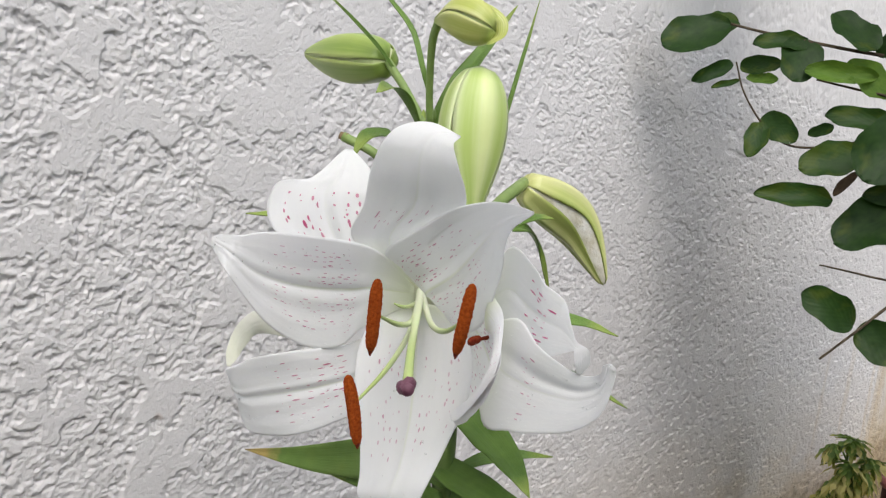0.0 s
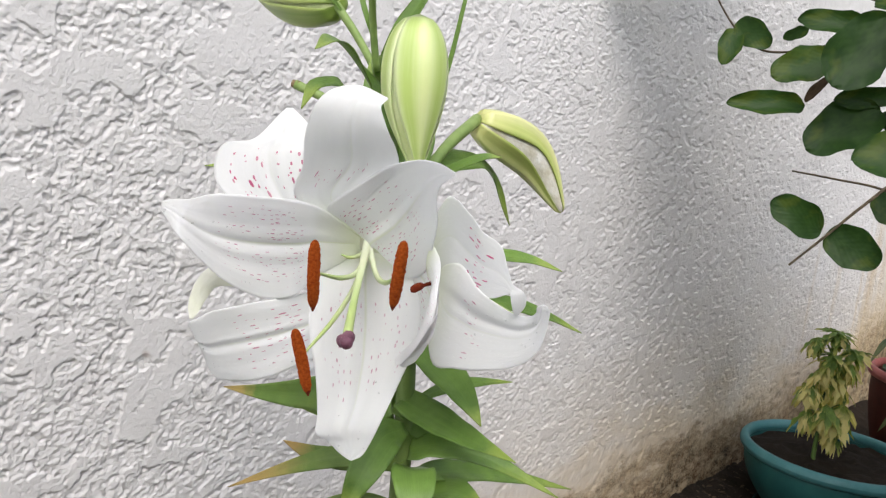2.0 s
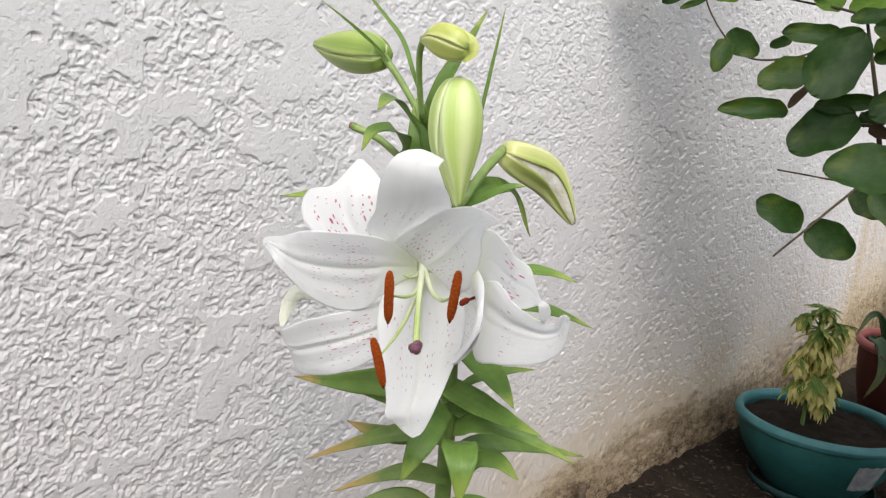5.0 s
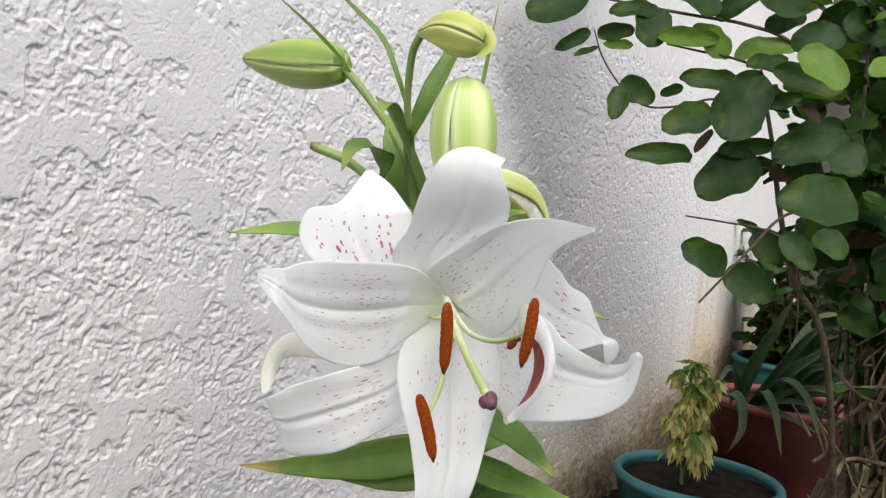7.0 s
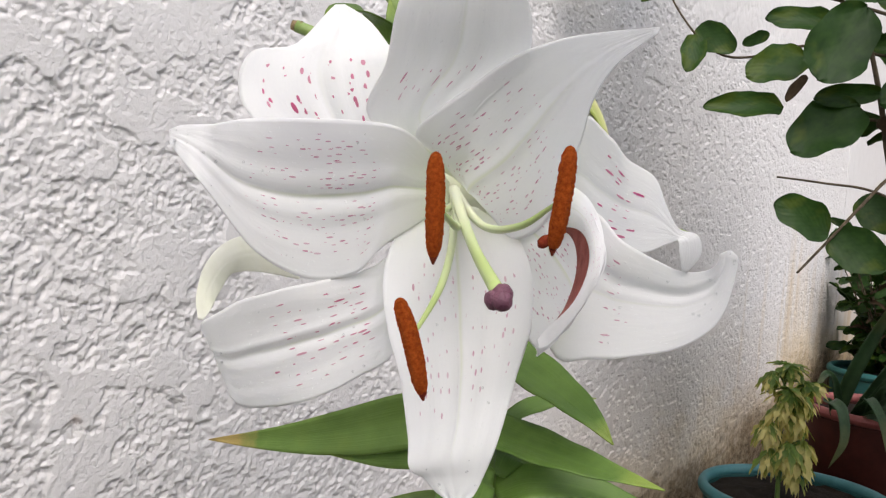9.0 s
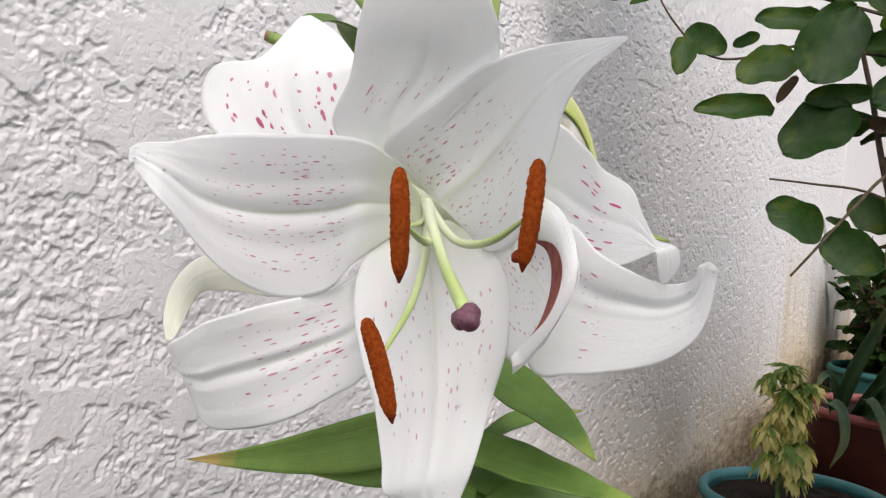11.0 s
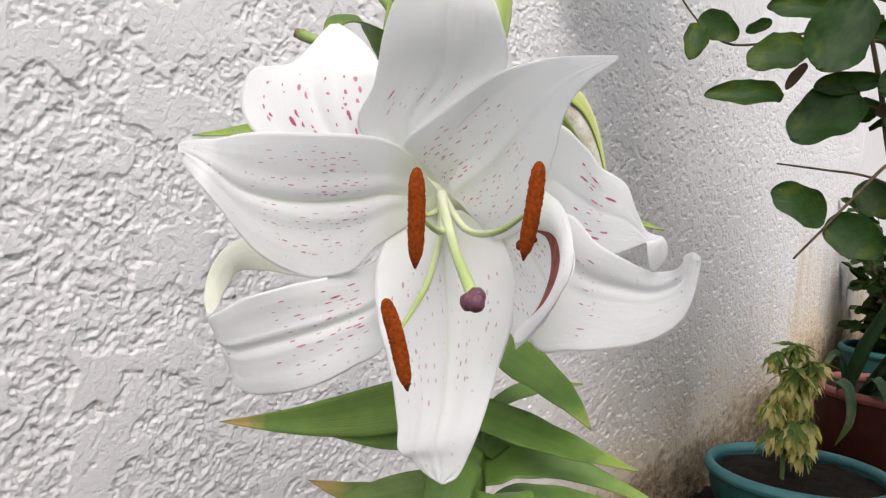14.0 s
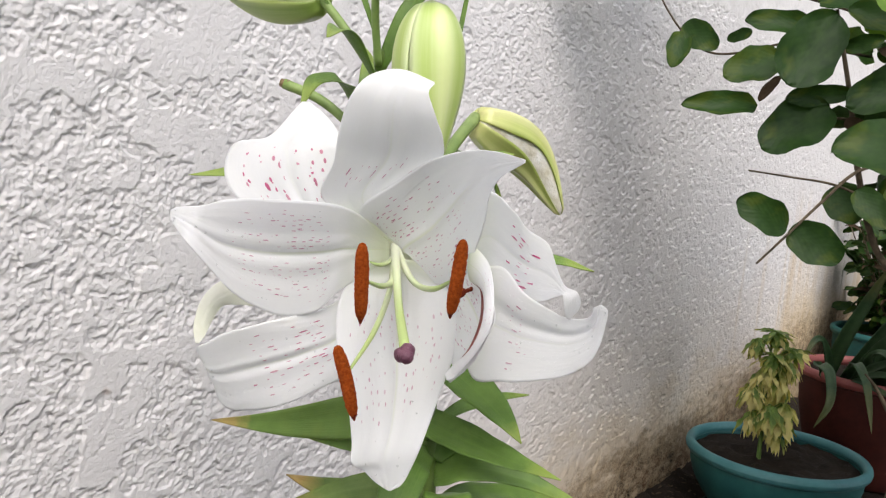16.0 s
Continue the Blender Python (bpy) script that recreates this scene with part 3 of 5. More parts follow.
def petal(flower, left, right, groove, kind):
    """A petal spanned between its two margins, hollowed along the rib and rippled at the margins."""
    nu, nv = 56, 37
    a, b = spline(left, nu), spline(right, nu)
    v, uv = [], []
    mid = (a + b) / 2
    t = np.gradient(mid, axis=0)
    before = FACING
    phase = {"L": 0.3, "T": 1.1, "R": 2.2, "B": 0.7, "D": 1.9, "C": 0.0, "U": 2.8, "S": 1.4, "Q": 0.5, "K": 1.0, "V": 0.2, "X": 0.4}[kind]
    for i in range(nu):
        u = i / (nu - 1)
        span = b[i] - a[i]
        w = np.linalg.norm(span)
        n = np.cross(t[i], span)
        n /= np.linalg.norm(n) + 1e-12
        if np.dot(n, before) < 0:
            n = -n
        before = n
        for j in range(nv):
            x = j / (nv - 1)
            c = 2 * x - 1
            bowl = groove * w * (1 - c * c) * math.sin(math.pi * min(1, 0.15 + u)) ** 0.5
            if kind == "R":
                bowl *= min(1, u / 0.45) ** 2
            if kind == "T":
                bowl *= 1 - 1.9 * min(1, max(0, (u - 0.30) / 0.5))
            fade = min(1, 4 * u) * (1 - u) ** 0.3 * (0.2 if kind == "K" else 0.78 if kind in "LD" else 0.65)
            rib = w * fade * (0.026 * math.exp(-(c / 0.06) ** 2) - 0.016 * math.exp(-((abs(c) - 0.19) / 0.10) ** 2) + 0.012 * math.exp(-((abs(c) - 0.52 + 0.1 * math.sin(3 * u + phase)) / 0.13) ** 2))
            rib += w * 0.0010 * fade * math.sin(c * 34 + 2.0 * math.sin(u * 4 + phase))
            if kind in "SVX":
                rib *= 0.3 if kind == "S" else 0.0
            if kind == "Q":
                rib = 0.065 * w * math.exp(-((c + 0.30) / 0.14) ** 2) * min(1, 2 * u)
            if kind == "D":
                rib -= 0.014 * w * math.exp(-((c + 0.16) / 0.06) ** 2) * min(1, 3 * u)
            frill = (0.0 if kind in "VX" else 0.022) * w * math.sin(u * 17 + phase * 3 + (1.5 if c > 0 else 0)) * abs(c) ** 3 * math.sin(math.pi * u)
            if kind == "B" and u > 0.80:
                frill += 0.05 * w * math.sin(c * 11 + u * 25) * (u - 0.80) / 0.2
            swell = 0.008 * w * math.sin(u * 6 + phase) * c
            lobe = LOBES.get(kind, 0.0) * w * (1 - (2 * abs(c) - 1) ** 2) * math.sin(math.pi * min(1, 0.1 + u)) ** 0.5
            back = RECURVE.get(kind, 0.0) * w * max(0.0, (u - 0.62) / 0.38) ** 2
            v.append(a[i] + span * x + n * (frill + swell + lobe - back - bowl - rib) - LILY_AT)
            uv.append((u, x))
    mat = M_PETAL_BACK if kind == "K" else M_PETAL_LOW if kind == "V" else M_RUN if kind == "X" else M_PETAL_REAR if kind == "S" else M_PETAL_TOP if kind in "TQ" else M_PETAL_LOW if kind == "B" else M_PETAL_MID if kind == "D" else M_PETAL_BOLD if kind == "U" else M_PETAL
    label = {"C": "curled white petal smeared with dark pollen", "K": "white petal rolled back on itself", "V": "white margin of the petal rolled inwards", "X": "dark red run of wet pollen along the rolled margin"}.get(kind, "")
    name = {"V": "petal_margin", "X": "pollen_run"}.get(kind, "petal")
    ob = lily_part(name, mesh_of(name, v, grid_faces(nu, nv), mat, uv), flower, label)
    give_thickness(ob, 0.0003)
    if kind in "LDQB":
        dew(ob, np.array(v).reshape(nu, nv, 3), {"L": 20, "D": 26, "Q": 16, "B": 14}[kind], ord(kind))
    return ob


def throat(parent, points, radii, label):
    return lily_part("flower", tube_mesh("flower", local(points), radii, M_PEDICEL, 24, 12), parent, label)


flower = throat(lily, [(0.404, 0.340, 0.560), (0.392, 0.340, 0.578), (0.372, 0.330, 0.588), (0.356, 0.319, 0.586)], [0.0032, 0.0034, 0.0050, 0.0075], "open white lily flower with orange anthers")
rear_flower = throat(lily, [(0.406, 0.345, 0.580), (0.398, 0.325, 0.584), (0.385, 0.305, 0.578), (0.368, 0.288, 0.570)], [0.0032, 0.0036, 0.0050, 0.0060], "second white lily flower behind the first")

lily_part("throat", tube_mesh("throat", local([(0.362, 0.322, 0.586), (0.350, 0.313, 0.583), (0.341, 0.306, 0.579)]), [0.006, 0.014, 0.022], M_THROAT, 8, 24), flower, "green-white throat of the flower")

petal(flower,
      [(0.3251, 0.2983, 0.5805), (0.2976, 0.2976, 0.5950), (0.2853, 0.3129, 0.5974), (0.2763, 0.3284, 0.5972), (0.2644, 0.3408, 0.5952), (0.2539, 0.3456, 0.5921), (0.2472, 0.3511, 0.5910), (0.2445, 0.3541, 0.5892)],
      [(0.3290, 0.3007, 0.5730), (0.3093, 0.3128, 0.5564), (0.3071, 0.3242, 0.5453), (0.2943, 0.3379, 0.5422), (0.2762, 0.3444, 0.5513), (0.2512, 0.3442, 0.5720), (0.2464, 0.3514, 0.5813), (0.2444, 0.3540, 0.5853)], 0.08, "L")
petal(flower,
      [(0.3210, 0.2955, 0.5826), (0.2901, 0.3094, 0.5985), (0.2835, 0.2991, 0.6165), (0.2756, 0.2906, 0.6307), (0.2739, 0.2843, 0.6439), (0.2791, 0.2791, 0.6528), (0.2876, 0.2709, 0.6562), (0.2935, 0.2581, 0.6523)],
      [(0.3268, 0.2868, 0.5831), (0.3111, 0.2831, 0.6003), (0.3096, 0.2633, 0.6189), (0.3006, 0.2561, 0.6294), (0.2933, 0.2552, 0.6380), (0.2899, 0.2564, 0.6445), (0.2899, 0.2577, 0.6483), (0.2936, 0.2579, 0.6516)], 0.05, "T")
petal(flower,
      [(0.3218, 0.2940, 0.5816), (0.3118, 0.2973, 0.5895), (0.2990, 0.2956, 0.5974), (0.3014, 0.2769, 0.6105), (0.3036, 0.2618, 0.6218), (0.3053, 0.2469, 0.6264), (0.3018, 0.2304, 0.6271), (0.2914, 0.2113, 0.6253)],
      [(0.3367, 0.2890, 0.5737), (0.3410, 0.2855, 0.5663), (0.3455, 0.2801, 0.5622), (0.3462, 0.2721, 0.5649), (0.3423, 0.2643, 0.5750), (0.3288, 0.2502, 0.5944), (0.3145, 0.2403, 0.6077), (0.3017, 0.2277, 0.6169), (0.2914, 0.2113, 0.6241)], -0.07, "R")
petal(flower,
      [(0.3314, 0.3025, 0.5729), (0.3135, 0.3105, 0.5607), (0.3080, 0.3118, 0.5439), (0.3073, 0.3076, 0.5255), (0.3066, 0.3000, 0.5100), (0.3056, 0.2943, 0.4914), (0.3044, 0.2925, 0.4815), (0.3108, 0.2905, 0.4769), (0.3152, 0.2868, 0.4712), (0.3198, 0.2818, 0.4673)],
      [(0.3391, 0.2945, 0.5723), (0.3491, 0.2820, 0.5620), (0.3537, 0.2754, 0.5469), (0.3509, 0.2741, 0.5262), (0.3426, 0.2742, 0.5086), (0.3312, 0.2734, 0.4892), (0.3270, 0.2751, 0.4774), (0.3240, 0.2772, 0.4704), (0.3204, 0.2808, 0.4672)], 0.03, "B")
petal(flower,
      [(0.3300, 0.3079, 0.5671), (0.3150, 0.3199, 0.5492), (0.3009, 0.3297, 0.5426), (0.2872, 0.3393, 0.5387), (0.2770, 0.3489, 0.5339), (0.2725, 0.3570, 0.5275), (0.2713, 0.3655, 0.5215), (0.2836, 0.3734, 0.5129)],
      [(0.3351, 0.3033, 0.5630), (0.3248, 0.3150, 0.5182), (0.3146, 0.3257, 0.5054), (0.3026, 0.3376, 0.4970), (0.2942, 0.3500, 0.4923), (0.2891, 0.3595, 0.4927), (0.2840, 0.3643, 0.5006), (0.2902, 0.3699, 0.5037)], 0.04, "D")
petal(flower,
      [(0.3409, 0.2918, 0.5735), (0.3418, 0.2696, 0.5838), (0.3295, 0.2476, 0.5777), (0.3164, 0.2339, 0.5679), (0.3124, 0.2315, 0.5552), (0.3111, 0.2377, 0.5416), (0.3130, 0.2483, 0.5299)],
      [(0.3447, 0.2926, 0.5658), (0.3515, 0.2880, 0.5481), (0.3560, 0.2833, 0.5324), (0.3517, 0.2744, 0.5232), (0.3388, 0.2647, 0.5213), (0.3248, 0.2571, 0.5237), (0.3133, 0.2515, 0.5290)], 0.055, "C")
petal(rear_flower,
      [(0.3203, 0.3152, 0.5862), (0.2918, 0.3347, 0.5844), (0.2756, 0.3475, 0.5956), (0.2707, 0.3523, 0.6073), (0.2746, 0.3511, 0.6190), (0.2869, 0.3420, 0.6236), (0.3015, 0.3378, 0.6407)],
      [(0.3251, 0.3081, 0.5888), (0.3114, 0.3113, 0.5940), (0.3070, 0.3086, 0.6078), (0.3056, 0.3102, 0.6199), (0.3055, 0.3144, 0.6251), (0.3051, 0.3228, 0.6333), (0.3034, 0.3351, 0.6411)], 0.04, "U")
petal(rear_flower,
      [(0.3597, 0.2853, 0.5752), (0.3459, 0.2617, 0.6073), (0.3516, 0.2489, 0.6010), (0.3549, 0.2432, 0.5935), (0.3602, 0.2346, 0.5878), (0.3617, 0.2297, 0.5780), (0.3610, 0.2245, 0.5704), (0.3598, 0.2170, 0.5684), (0.3623, 0.2163, 0.5619), (0.3635, 0.2211, 0.5550)],
      [(0.3642, 0.2847, 0.5638), (0.3612, 0.2677, 0.5672), (0.3630, 0.2571, 0.5608), (0.3620, 0.2457, 0.5596), (0.3614, 0.2358, 0.5608), (0.3606, 0.2282, 0.5643), (0.3595, 0.2245, 0.5660), (0.3581, 0.2231, 0.5656), (0.3593, 0.2226, 0.5608), (0.3626, 0.2225, 0.5555)], 0.02, "S")
petal(rear_flower,
      [(0.3633, 0.2790, 0.5665), (0.3557, 0.2566, 0.5744), (0.3575, 0.2439, 0.5645), (0.3605, 0.2334, 0.5593), (0.3643, 0.2236, 0.5554), (0.3660, 0.2156, 0.5562), (0.3645, 0.2110, 0.5593), (0.3629, 0.2100, 0.5623), (0.3640, 0.2075, 0.5641)],
      [(0.3636, 0.2813, 0.5572), (0.3563, 0.2673, 0.5209), (0.3576, 0.2507, 0.5204), (0.3613, 0.2362, 0.5233), (0.3658, 0.2225, 0.5276), (0.3684, 0.2120, 0.5360), (0.3684, 0.2073, 0.5453), (0.3672, 0.2049, 0.5579), (0.3659, 0.2045, 0.5620), (0.3648, 0.2063, 0.5640)], 0.06, "Q")
petal(rear_flower,
      [(0.3119, 0.3529, 0.5600), (0.2983, 0.3624, 0.5569), (0.2875, 0.3693, 0.5527), (0.2806, 0.3734, 0.5435), (0.2768, 0.3727, 0.5319), (0.2773, 0.3713, 0.5236)],
      [(0.3118, 0.3549, 0.5394), (0.2988, 0.3638, 0.5416), (0.2913, 0.3697, 0.5404), (0.2867, 0.3707, 0.5346), (0.2812, 0.3693, 0.5275), (0.2789, 0.3706, 0.5235)], -0.10, "K")
petal(flower,
      [(0.3398, 0.2617, 0.5844), (0.3294, 0.2460, 0.5784), (0.3159, 0.2336, 0.5679), (0.3120, 0.2311, 0.5556), (0.3108, 0.2372, 0.5417), (0.3125, 0.2464, 0.5306), (0.3122, 0.2503, 0.5281)],
      [(0.3383, 0.2606, 0.5679), (0.3261, 0.2463, 0.5673), (0.3150, 0.2372, 0.5621), (0.3109, 0.2354, 0.5540), (0.3107, 0.2394, 0.5441), (0.3122, 0.2481, 0.5352), (0.3117, 0.2513, 0.5308)], -0.16, "V")
petal(flower,
      [(0.3391, 0.2606, 0.5678), (0.3272, 0.2459, 0.5670), (0.3162, 0.2370, 0.5621), (0.3123, 0.2353, 0.5540), (0.3121, 0.2394, 0.5439), (0.3135, 0.2460, 0.5367)],
      [(0.3405, 0.2619, 0.5675), (0.3395, 0.2555, 0.5650), (0.3313, 0.2487, 0.5593), (0.3271, 0.2468, 0.5508), (0.3218, 0.2472, 0.5414), (0.3157, 0.2481, 0.5360)], -0.02, "X")


def anther(top, bottom, bulge, name="anther", mat=None, radius=0.0026, label="pollen-covered orange anther"):
    """A sausage of pollen with a groove down each side, rounded ends and a grainy skin."""
    nu, nv = 70, 22
    top, bottom = np.array(top), np.array(bottom)
    mid = (top + bottom) / 2 + np.array(bulge)
    c = spline([top, mid, bottom], nu)
    v, f, uv = tube([top, mid, bottom], [1.0, 1.0], nu, nv)
    out = []
    for k, q in enumerate(v):
        i, j = divmod(k, nv)
        u = i / (nu - 1)
        r = radius * (max(0.0, 1 - abs(2 * u - 1) ** 5)) ** 0.5 * (0.86 + 0.14 * math.sin(math.pi * (u * 0.8 + 0.15))) + 0.00025
        a = 2 * math.pi * j / nv
        d = (np.array(q) - c[i]) / 1.0
        grain = noise.noise(Vector(q) * 900 + Vector((i * 0.31, j * 0.47, top[0] * 90))) * 0.17
        out.append(c[i] + d * r * (1 - 0.15 * abs(math.cos(a)) ** 8 + grain) - LILY_AT)
    return lily_part(name, mesh_of(name, out, f, mat or M_ANTHER, uv), flower, label)


def filament(points, r=0.0013, label="pale green filament"):
    return lily_part("filament", tube_mesh("filament", local(points), [r * 1.3, r * 1.1, r, r * 0.45], M_FILAMENT, 24, 8), flower, label)


HEART = (0.336, 0.303, 0.578)
anther((0.267, 0.266, 0.587), (0.270, 0.266, 0.556), (-0.001, -0.001, 0))
anther((0.291, 0.235, 0.592), (0.293, 0.239, 0.561), (-0.001, -0.001, 0))
anther((0.271, 0.278, 0.543), (0.276, 0.270, 0.514), (-0.0005, -0.0008, 0.001))
anther((0.3285, 0.2615, 0.5610), (0.3372, 0.2622, 0.5630), (0, 0, 0.0003), "anther", M_DARK_POLLEN, 0.0017, "shrivelled dark anther turned edge-on")
lily_part("filament", tube_mesh("filament", local([(0.336, 0.2622, 0.5626), (0.341, 0.2625, 0.5632), (0.346, 0.2622, 0.5640)]), [0.0008, 0.0010, 0.0012], M_DARK_POLLEN, 8, 8), flower, "withered dark filament")
for end, away in (((0.270, 0.266, 0.556), (0.0002, 0.0, -0.0032)), ((0.293, 0.239, 0.561), (0.0003, 0.0003, -0.0032)), ((0.276, 0.270, 0.514), (0.0005, -0.0006, -0.0030))):
    lily_part("anther_tip", tube_mesh("anther_tip", local([tuple(np.array(end) + np.array((0, 0, 0.0012))), end, tuple(np.array(end) + np.array(away) * 0.55)]), [0.0015, 0.0011, 0.0003], M_DARK_POLLEN, 6, 8), flower, "dark pointed tip of the anther")
filament([HEART, (0.318, 0.289, 0.566), (0.295, 0.276, 0.566), (0.2715, 0.2672, 0.5715)])
filament([HEART, (0.322, 0.281, 0.566), (0.306, 0.258, 0.567), (0.2935, 0.2385, 0.5755)])
filament([HEART, (0.322, 0.293, 0.560), (0.298, 0.281, 0.545), (0.2745, 0.2745, 0.531)])
filament([HEART, (0.330, 0.300, 0.572), (0.322, 0.300, 0.570), (0.318, 0.303, 0.571)], 0.0010)
lily_part("style", tube_mesh("style", local([HEART, (0.318, 0.287, 0.568), (0.297, 0.268, 0.558), (0.2735, 0.2455, 0.5485)]), [0.0023, 0.0019, 0.0018, 0.0022], M_FILAMENT, 24, 10), flower, "pale green style")


def stigma_mesh():
    bm = bmesh.new()
    for k in range(3):
        a = k * 2.094 + 0.5
        d = Vector((0.42, -0.62, 0.66)) * math.cos(a) + Vector((0.50, 0.78, 0.36)) * math.sin(a)
        r = bmesh.ops.create_icosphere(bm, subdivisions=3, radius=0.0030)
        bmesh.ops.translate(bm, verts=r["verts"], vec=d * 0.0016)
    for q in bm.verts:
        q.co += q.co.normalized() * 0.00045 * noise.noise(q.co * 900)
        q.co += Vector((0.2705, 0.2430, 0.5470)) - Vector(LILY_AT)
    me = bpy.data.meshes.new("stigma")
    bm.to_mesh(me)
    bm.free()
    me.materials.append(M_STIGMA)
    me.polygons.foreach_set("use_smooth", [True] * len(me.polygons))
    return me


lily_part("stigma", stigma_mesh(), flower, "three-lobed purple stigma")


def bud(stalk, base, tip, radius, label, bend=(0, 0, 0), stalk_r=0.0026, turn=0.0, mat=None, late=False, core=None, spread=(34, 46, 56, 59, 59), keel=0.05, flare=0.03):
    """A closed bud on its own stalk: an inner spindle and three outer petals that clasp it, apart at the foot and meeting at the tip."""
    b = lily_part("bud", tube_mesh("bud", local(stalk), [stalk_r, stalk_r, stalk_r * 1.15], M_PEDICEL, 20, 10), lily, label)
    base, tip = np.array(base), np.array(tip)
    nu, nv = 34, 15
    c = spline([base, (base + tip) / 2 + np.array(bend), tip], nu)
    t = np.gradient(c, axis=0)
    t /= np.linalg.norm(t, axis=1)[:, None]
    ring = []
    n = np.array((-0.78, -0.62, 0.0))
    for i in range(nu):
        u = i / (nu - 1)
        n = n - t[i] * np.dot(n, t[i])
        n /= np.linalg.norm(n)
        if late:
            prof = 0.16 + 0.84 * math.sin(math.pi / 2 * min(1, u / 0.62)) ** 1.3 if u < 0.62 else math.sqrt(max(0.004, 1 - ((u - 0.62) / 0.385) ** 2.2))
        else:
            prof = 0.10 + 0.90 * math.sin(math.pi * (0.06 + 0.93 * u) ** 0.72) ** 0.9 if u < 0.985 else 0.07
        ring.append((n, np.cross(t[i], n), 0.13 if i == 0 else 0.03 if i == nu - 1 else prof))
    v, uv = [], []
    for i, (n, m, prof) in enumerate(ring):
        for j in range(24):
            a = turn + 2 * math.pi * j / 24
            lobes = 0.978 + 0.02 * math.cos(3 * (a - turn))
            v.append(c[i] + radius * prof * lobes * (math.cos(a) * n + math.sin(a) * m) - LILY_AT)
            uv.append((i / (nu - 1), j / 24))
    lily_part("bud_core", mesh_of("bud_core", v, grid_faces(nu, 24, True), core or M_BUD_CORE, uv), b, "paler inner petals of the bud")
    for k in range(3):
        v, uv = [], []
        for i, (n, m, prof) in enumerate(ring):
            u = i / (nu - 1)
            half = radians(np.interp(u, np.linspace(0, 1, len(spread)), spread))
            for j in range(nv):
                x = 2 * j / (nv - 1) - 1
                a = turn + k * 2 * math.pi / 3 + half * x
                r = radius * prof * (1.0 + keel * math.exp(-(x / 0.20) ** 2) + flare * abs(x) ** 5 - 0.03 * math.exp(-((abs(x) - 0.55) / 0.2) ** 2)) + 0.0003
                v.append(c[i] + r * (math.cos(a) * n + math.sin(a) * m) - LILY_AT)
                uv.append((u, (k + (x + 1) / 2) / 3))
        give_thickness(lily_part("bud_petal", mesh_of("bud_petal", v, grid_faces(nu, nv), mat or M_BUD, uv), b), 0.0007)
    return b


bud([(0.407, 0.362, 0.632), (0.416, 0.392, 0.664), (0.417, 0.418, 0.690), (0.413, 0.437, 0.709)], (0.413, 0.436, 0.709), (0.418, 0.527, 0.7135), 0.0165, "slim green bud on an arching stalk", (0, 0, 0), 0.0026, 0.75, M_BUD_SLIM, False, None, (50, 57, 58, 54, 56), 0.06, 0.05)
small_bud = bud([(0.392, 0.370, 0.668), (0.384, 0.368, 0.690), (0.372, 0.360, 0.712), (0.364, 0.350, 0.722)], (0.364, 0.352, 0.722), (0.367, 0.312, 0.717), 0.0115, "small yellow-green bud bent over at the stem top", (-0.002, 0, 0.003), 0.0022, 0.9, M_BUD_YELLOW, True, None, (52, 58, 58, 56, 54), 0.06, 0.06)
lily_part("bud_petal", blade_mesh("bud_petal", local([(0.3580, 0.3284, 0.7265), (0.3621, 0.3199, 0.7278), (0.3690, 0.3115, 0.7235), (0.3700, 0.3102, 0.7153), (0.3665, 0.3150, 0.7094)]), 0.009, M_BUD_YELLOW, 0.3, 18, 7, (0.8, 1.0, 0.8, 0.7, 0.5), None, (-0.5, -0.4, 0.7)), small_bud, "outer petal hooked away from the bud")
bud([(0.408, 0.356, 0.586), (0.402, 0.342, 0.596), (0.390, 0.326, 0.608), (0.3835, 0.3190, 0.616)], (0.3838, 0.3188, 0.6114), (0.3777, 0.3264, 0.7000), 0.0180, "large pale green bud about to open", (-0.002, 0.001, 0), 0.0034, 0.42, None, True, None, (30, 42, 52, 58, 60, 60), 0.05, 0.015)
bud([(0.406, 0.350, 0.592), (0.415, 0.340, 0.612), (0.440, 0.346, 0.630), (0.4845, 0.3635, 0.6465)], (0.4835, 0.363, 0.6455), (0.555, 0.332, 0.588), 0.0160, "nodding green bud with milky, browned seams", (0.010, 0.003, 0.010), 0.0036, 0.95, M_BUD_NODDING, False, M_BUD_MILKY, (56, 50, 40, 32, 26), 0.16, 0.02)


def lily_leaf(points, width, dry=False, face=(-0.6, -0.5, 0.6), fold=0.22, twist=0.0, wave=0.05, shape=(0.30, 0.80, 1.0, 0.85, 0.50, 0.03)):
    me = blade_mesh("leaf", local(points), width, M_LILY_LEAF_TIP if dry == "tip" else M_LILY_LEAF_DRY if dry else M_LILY_LEAF, fold, 22, 9, shape, None, face, wave, twist)
    return give_thickness(lily_part("leaf", me, lily, "green leaf with a yellowed tip" if dry else ""), 0.0005)


LANCE = (0.75, 1.0, 0.92, 0.68, 0.36, 0.02)
NARROW = (0.55, 0.9, 1.0, 0.9, 0.6, 0.05)
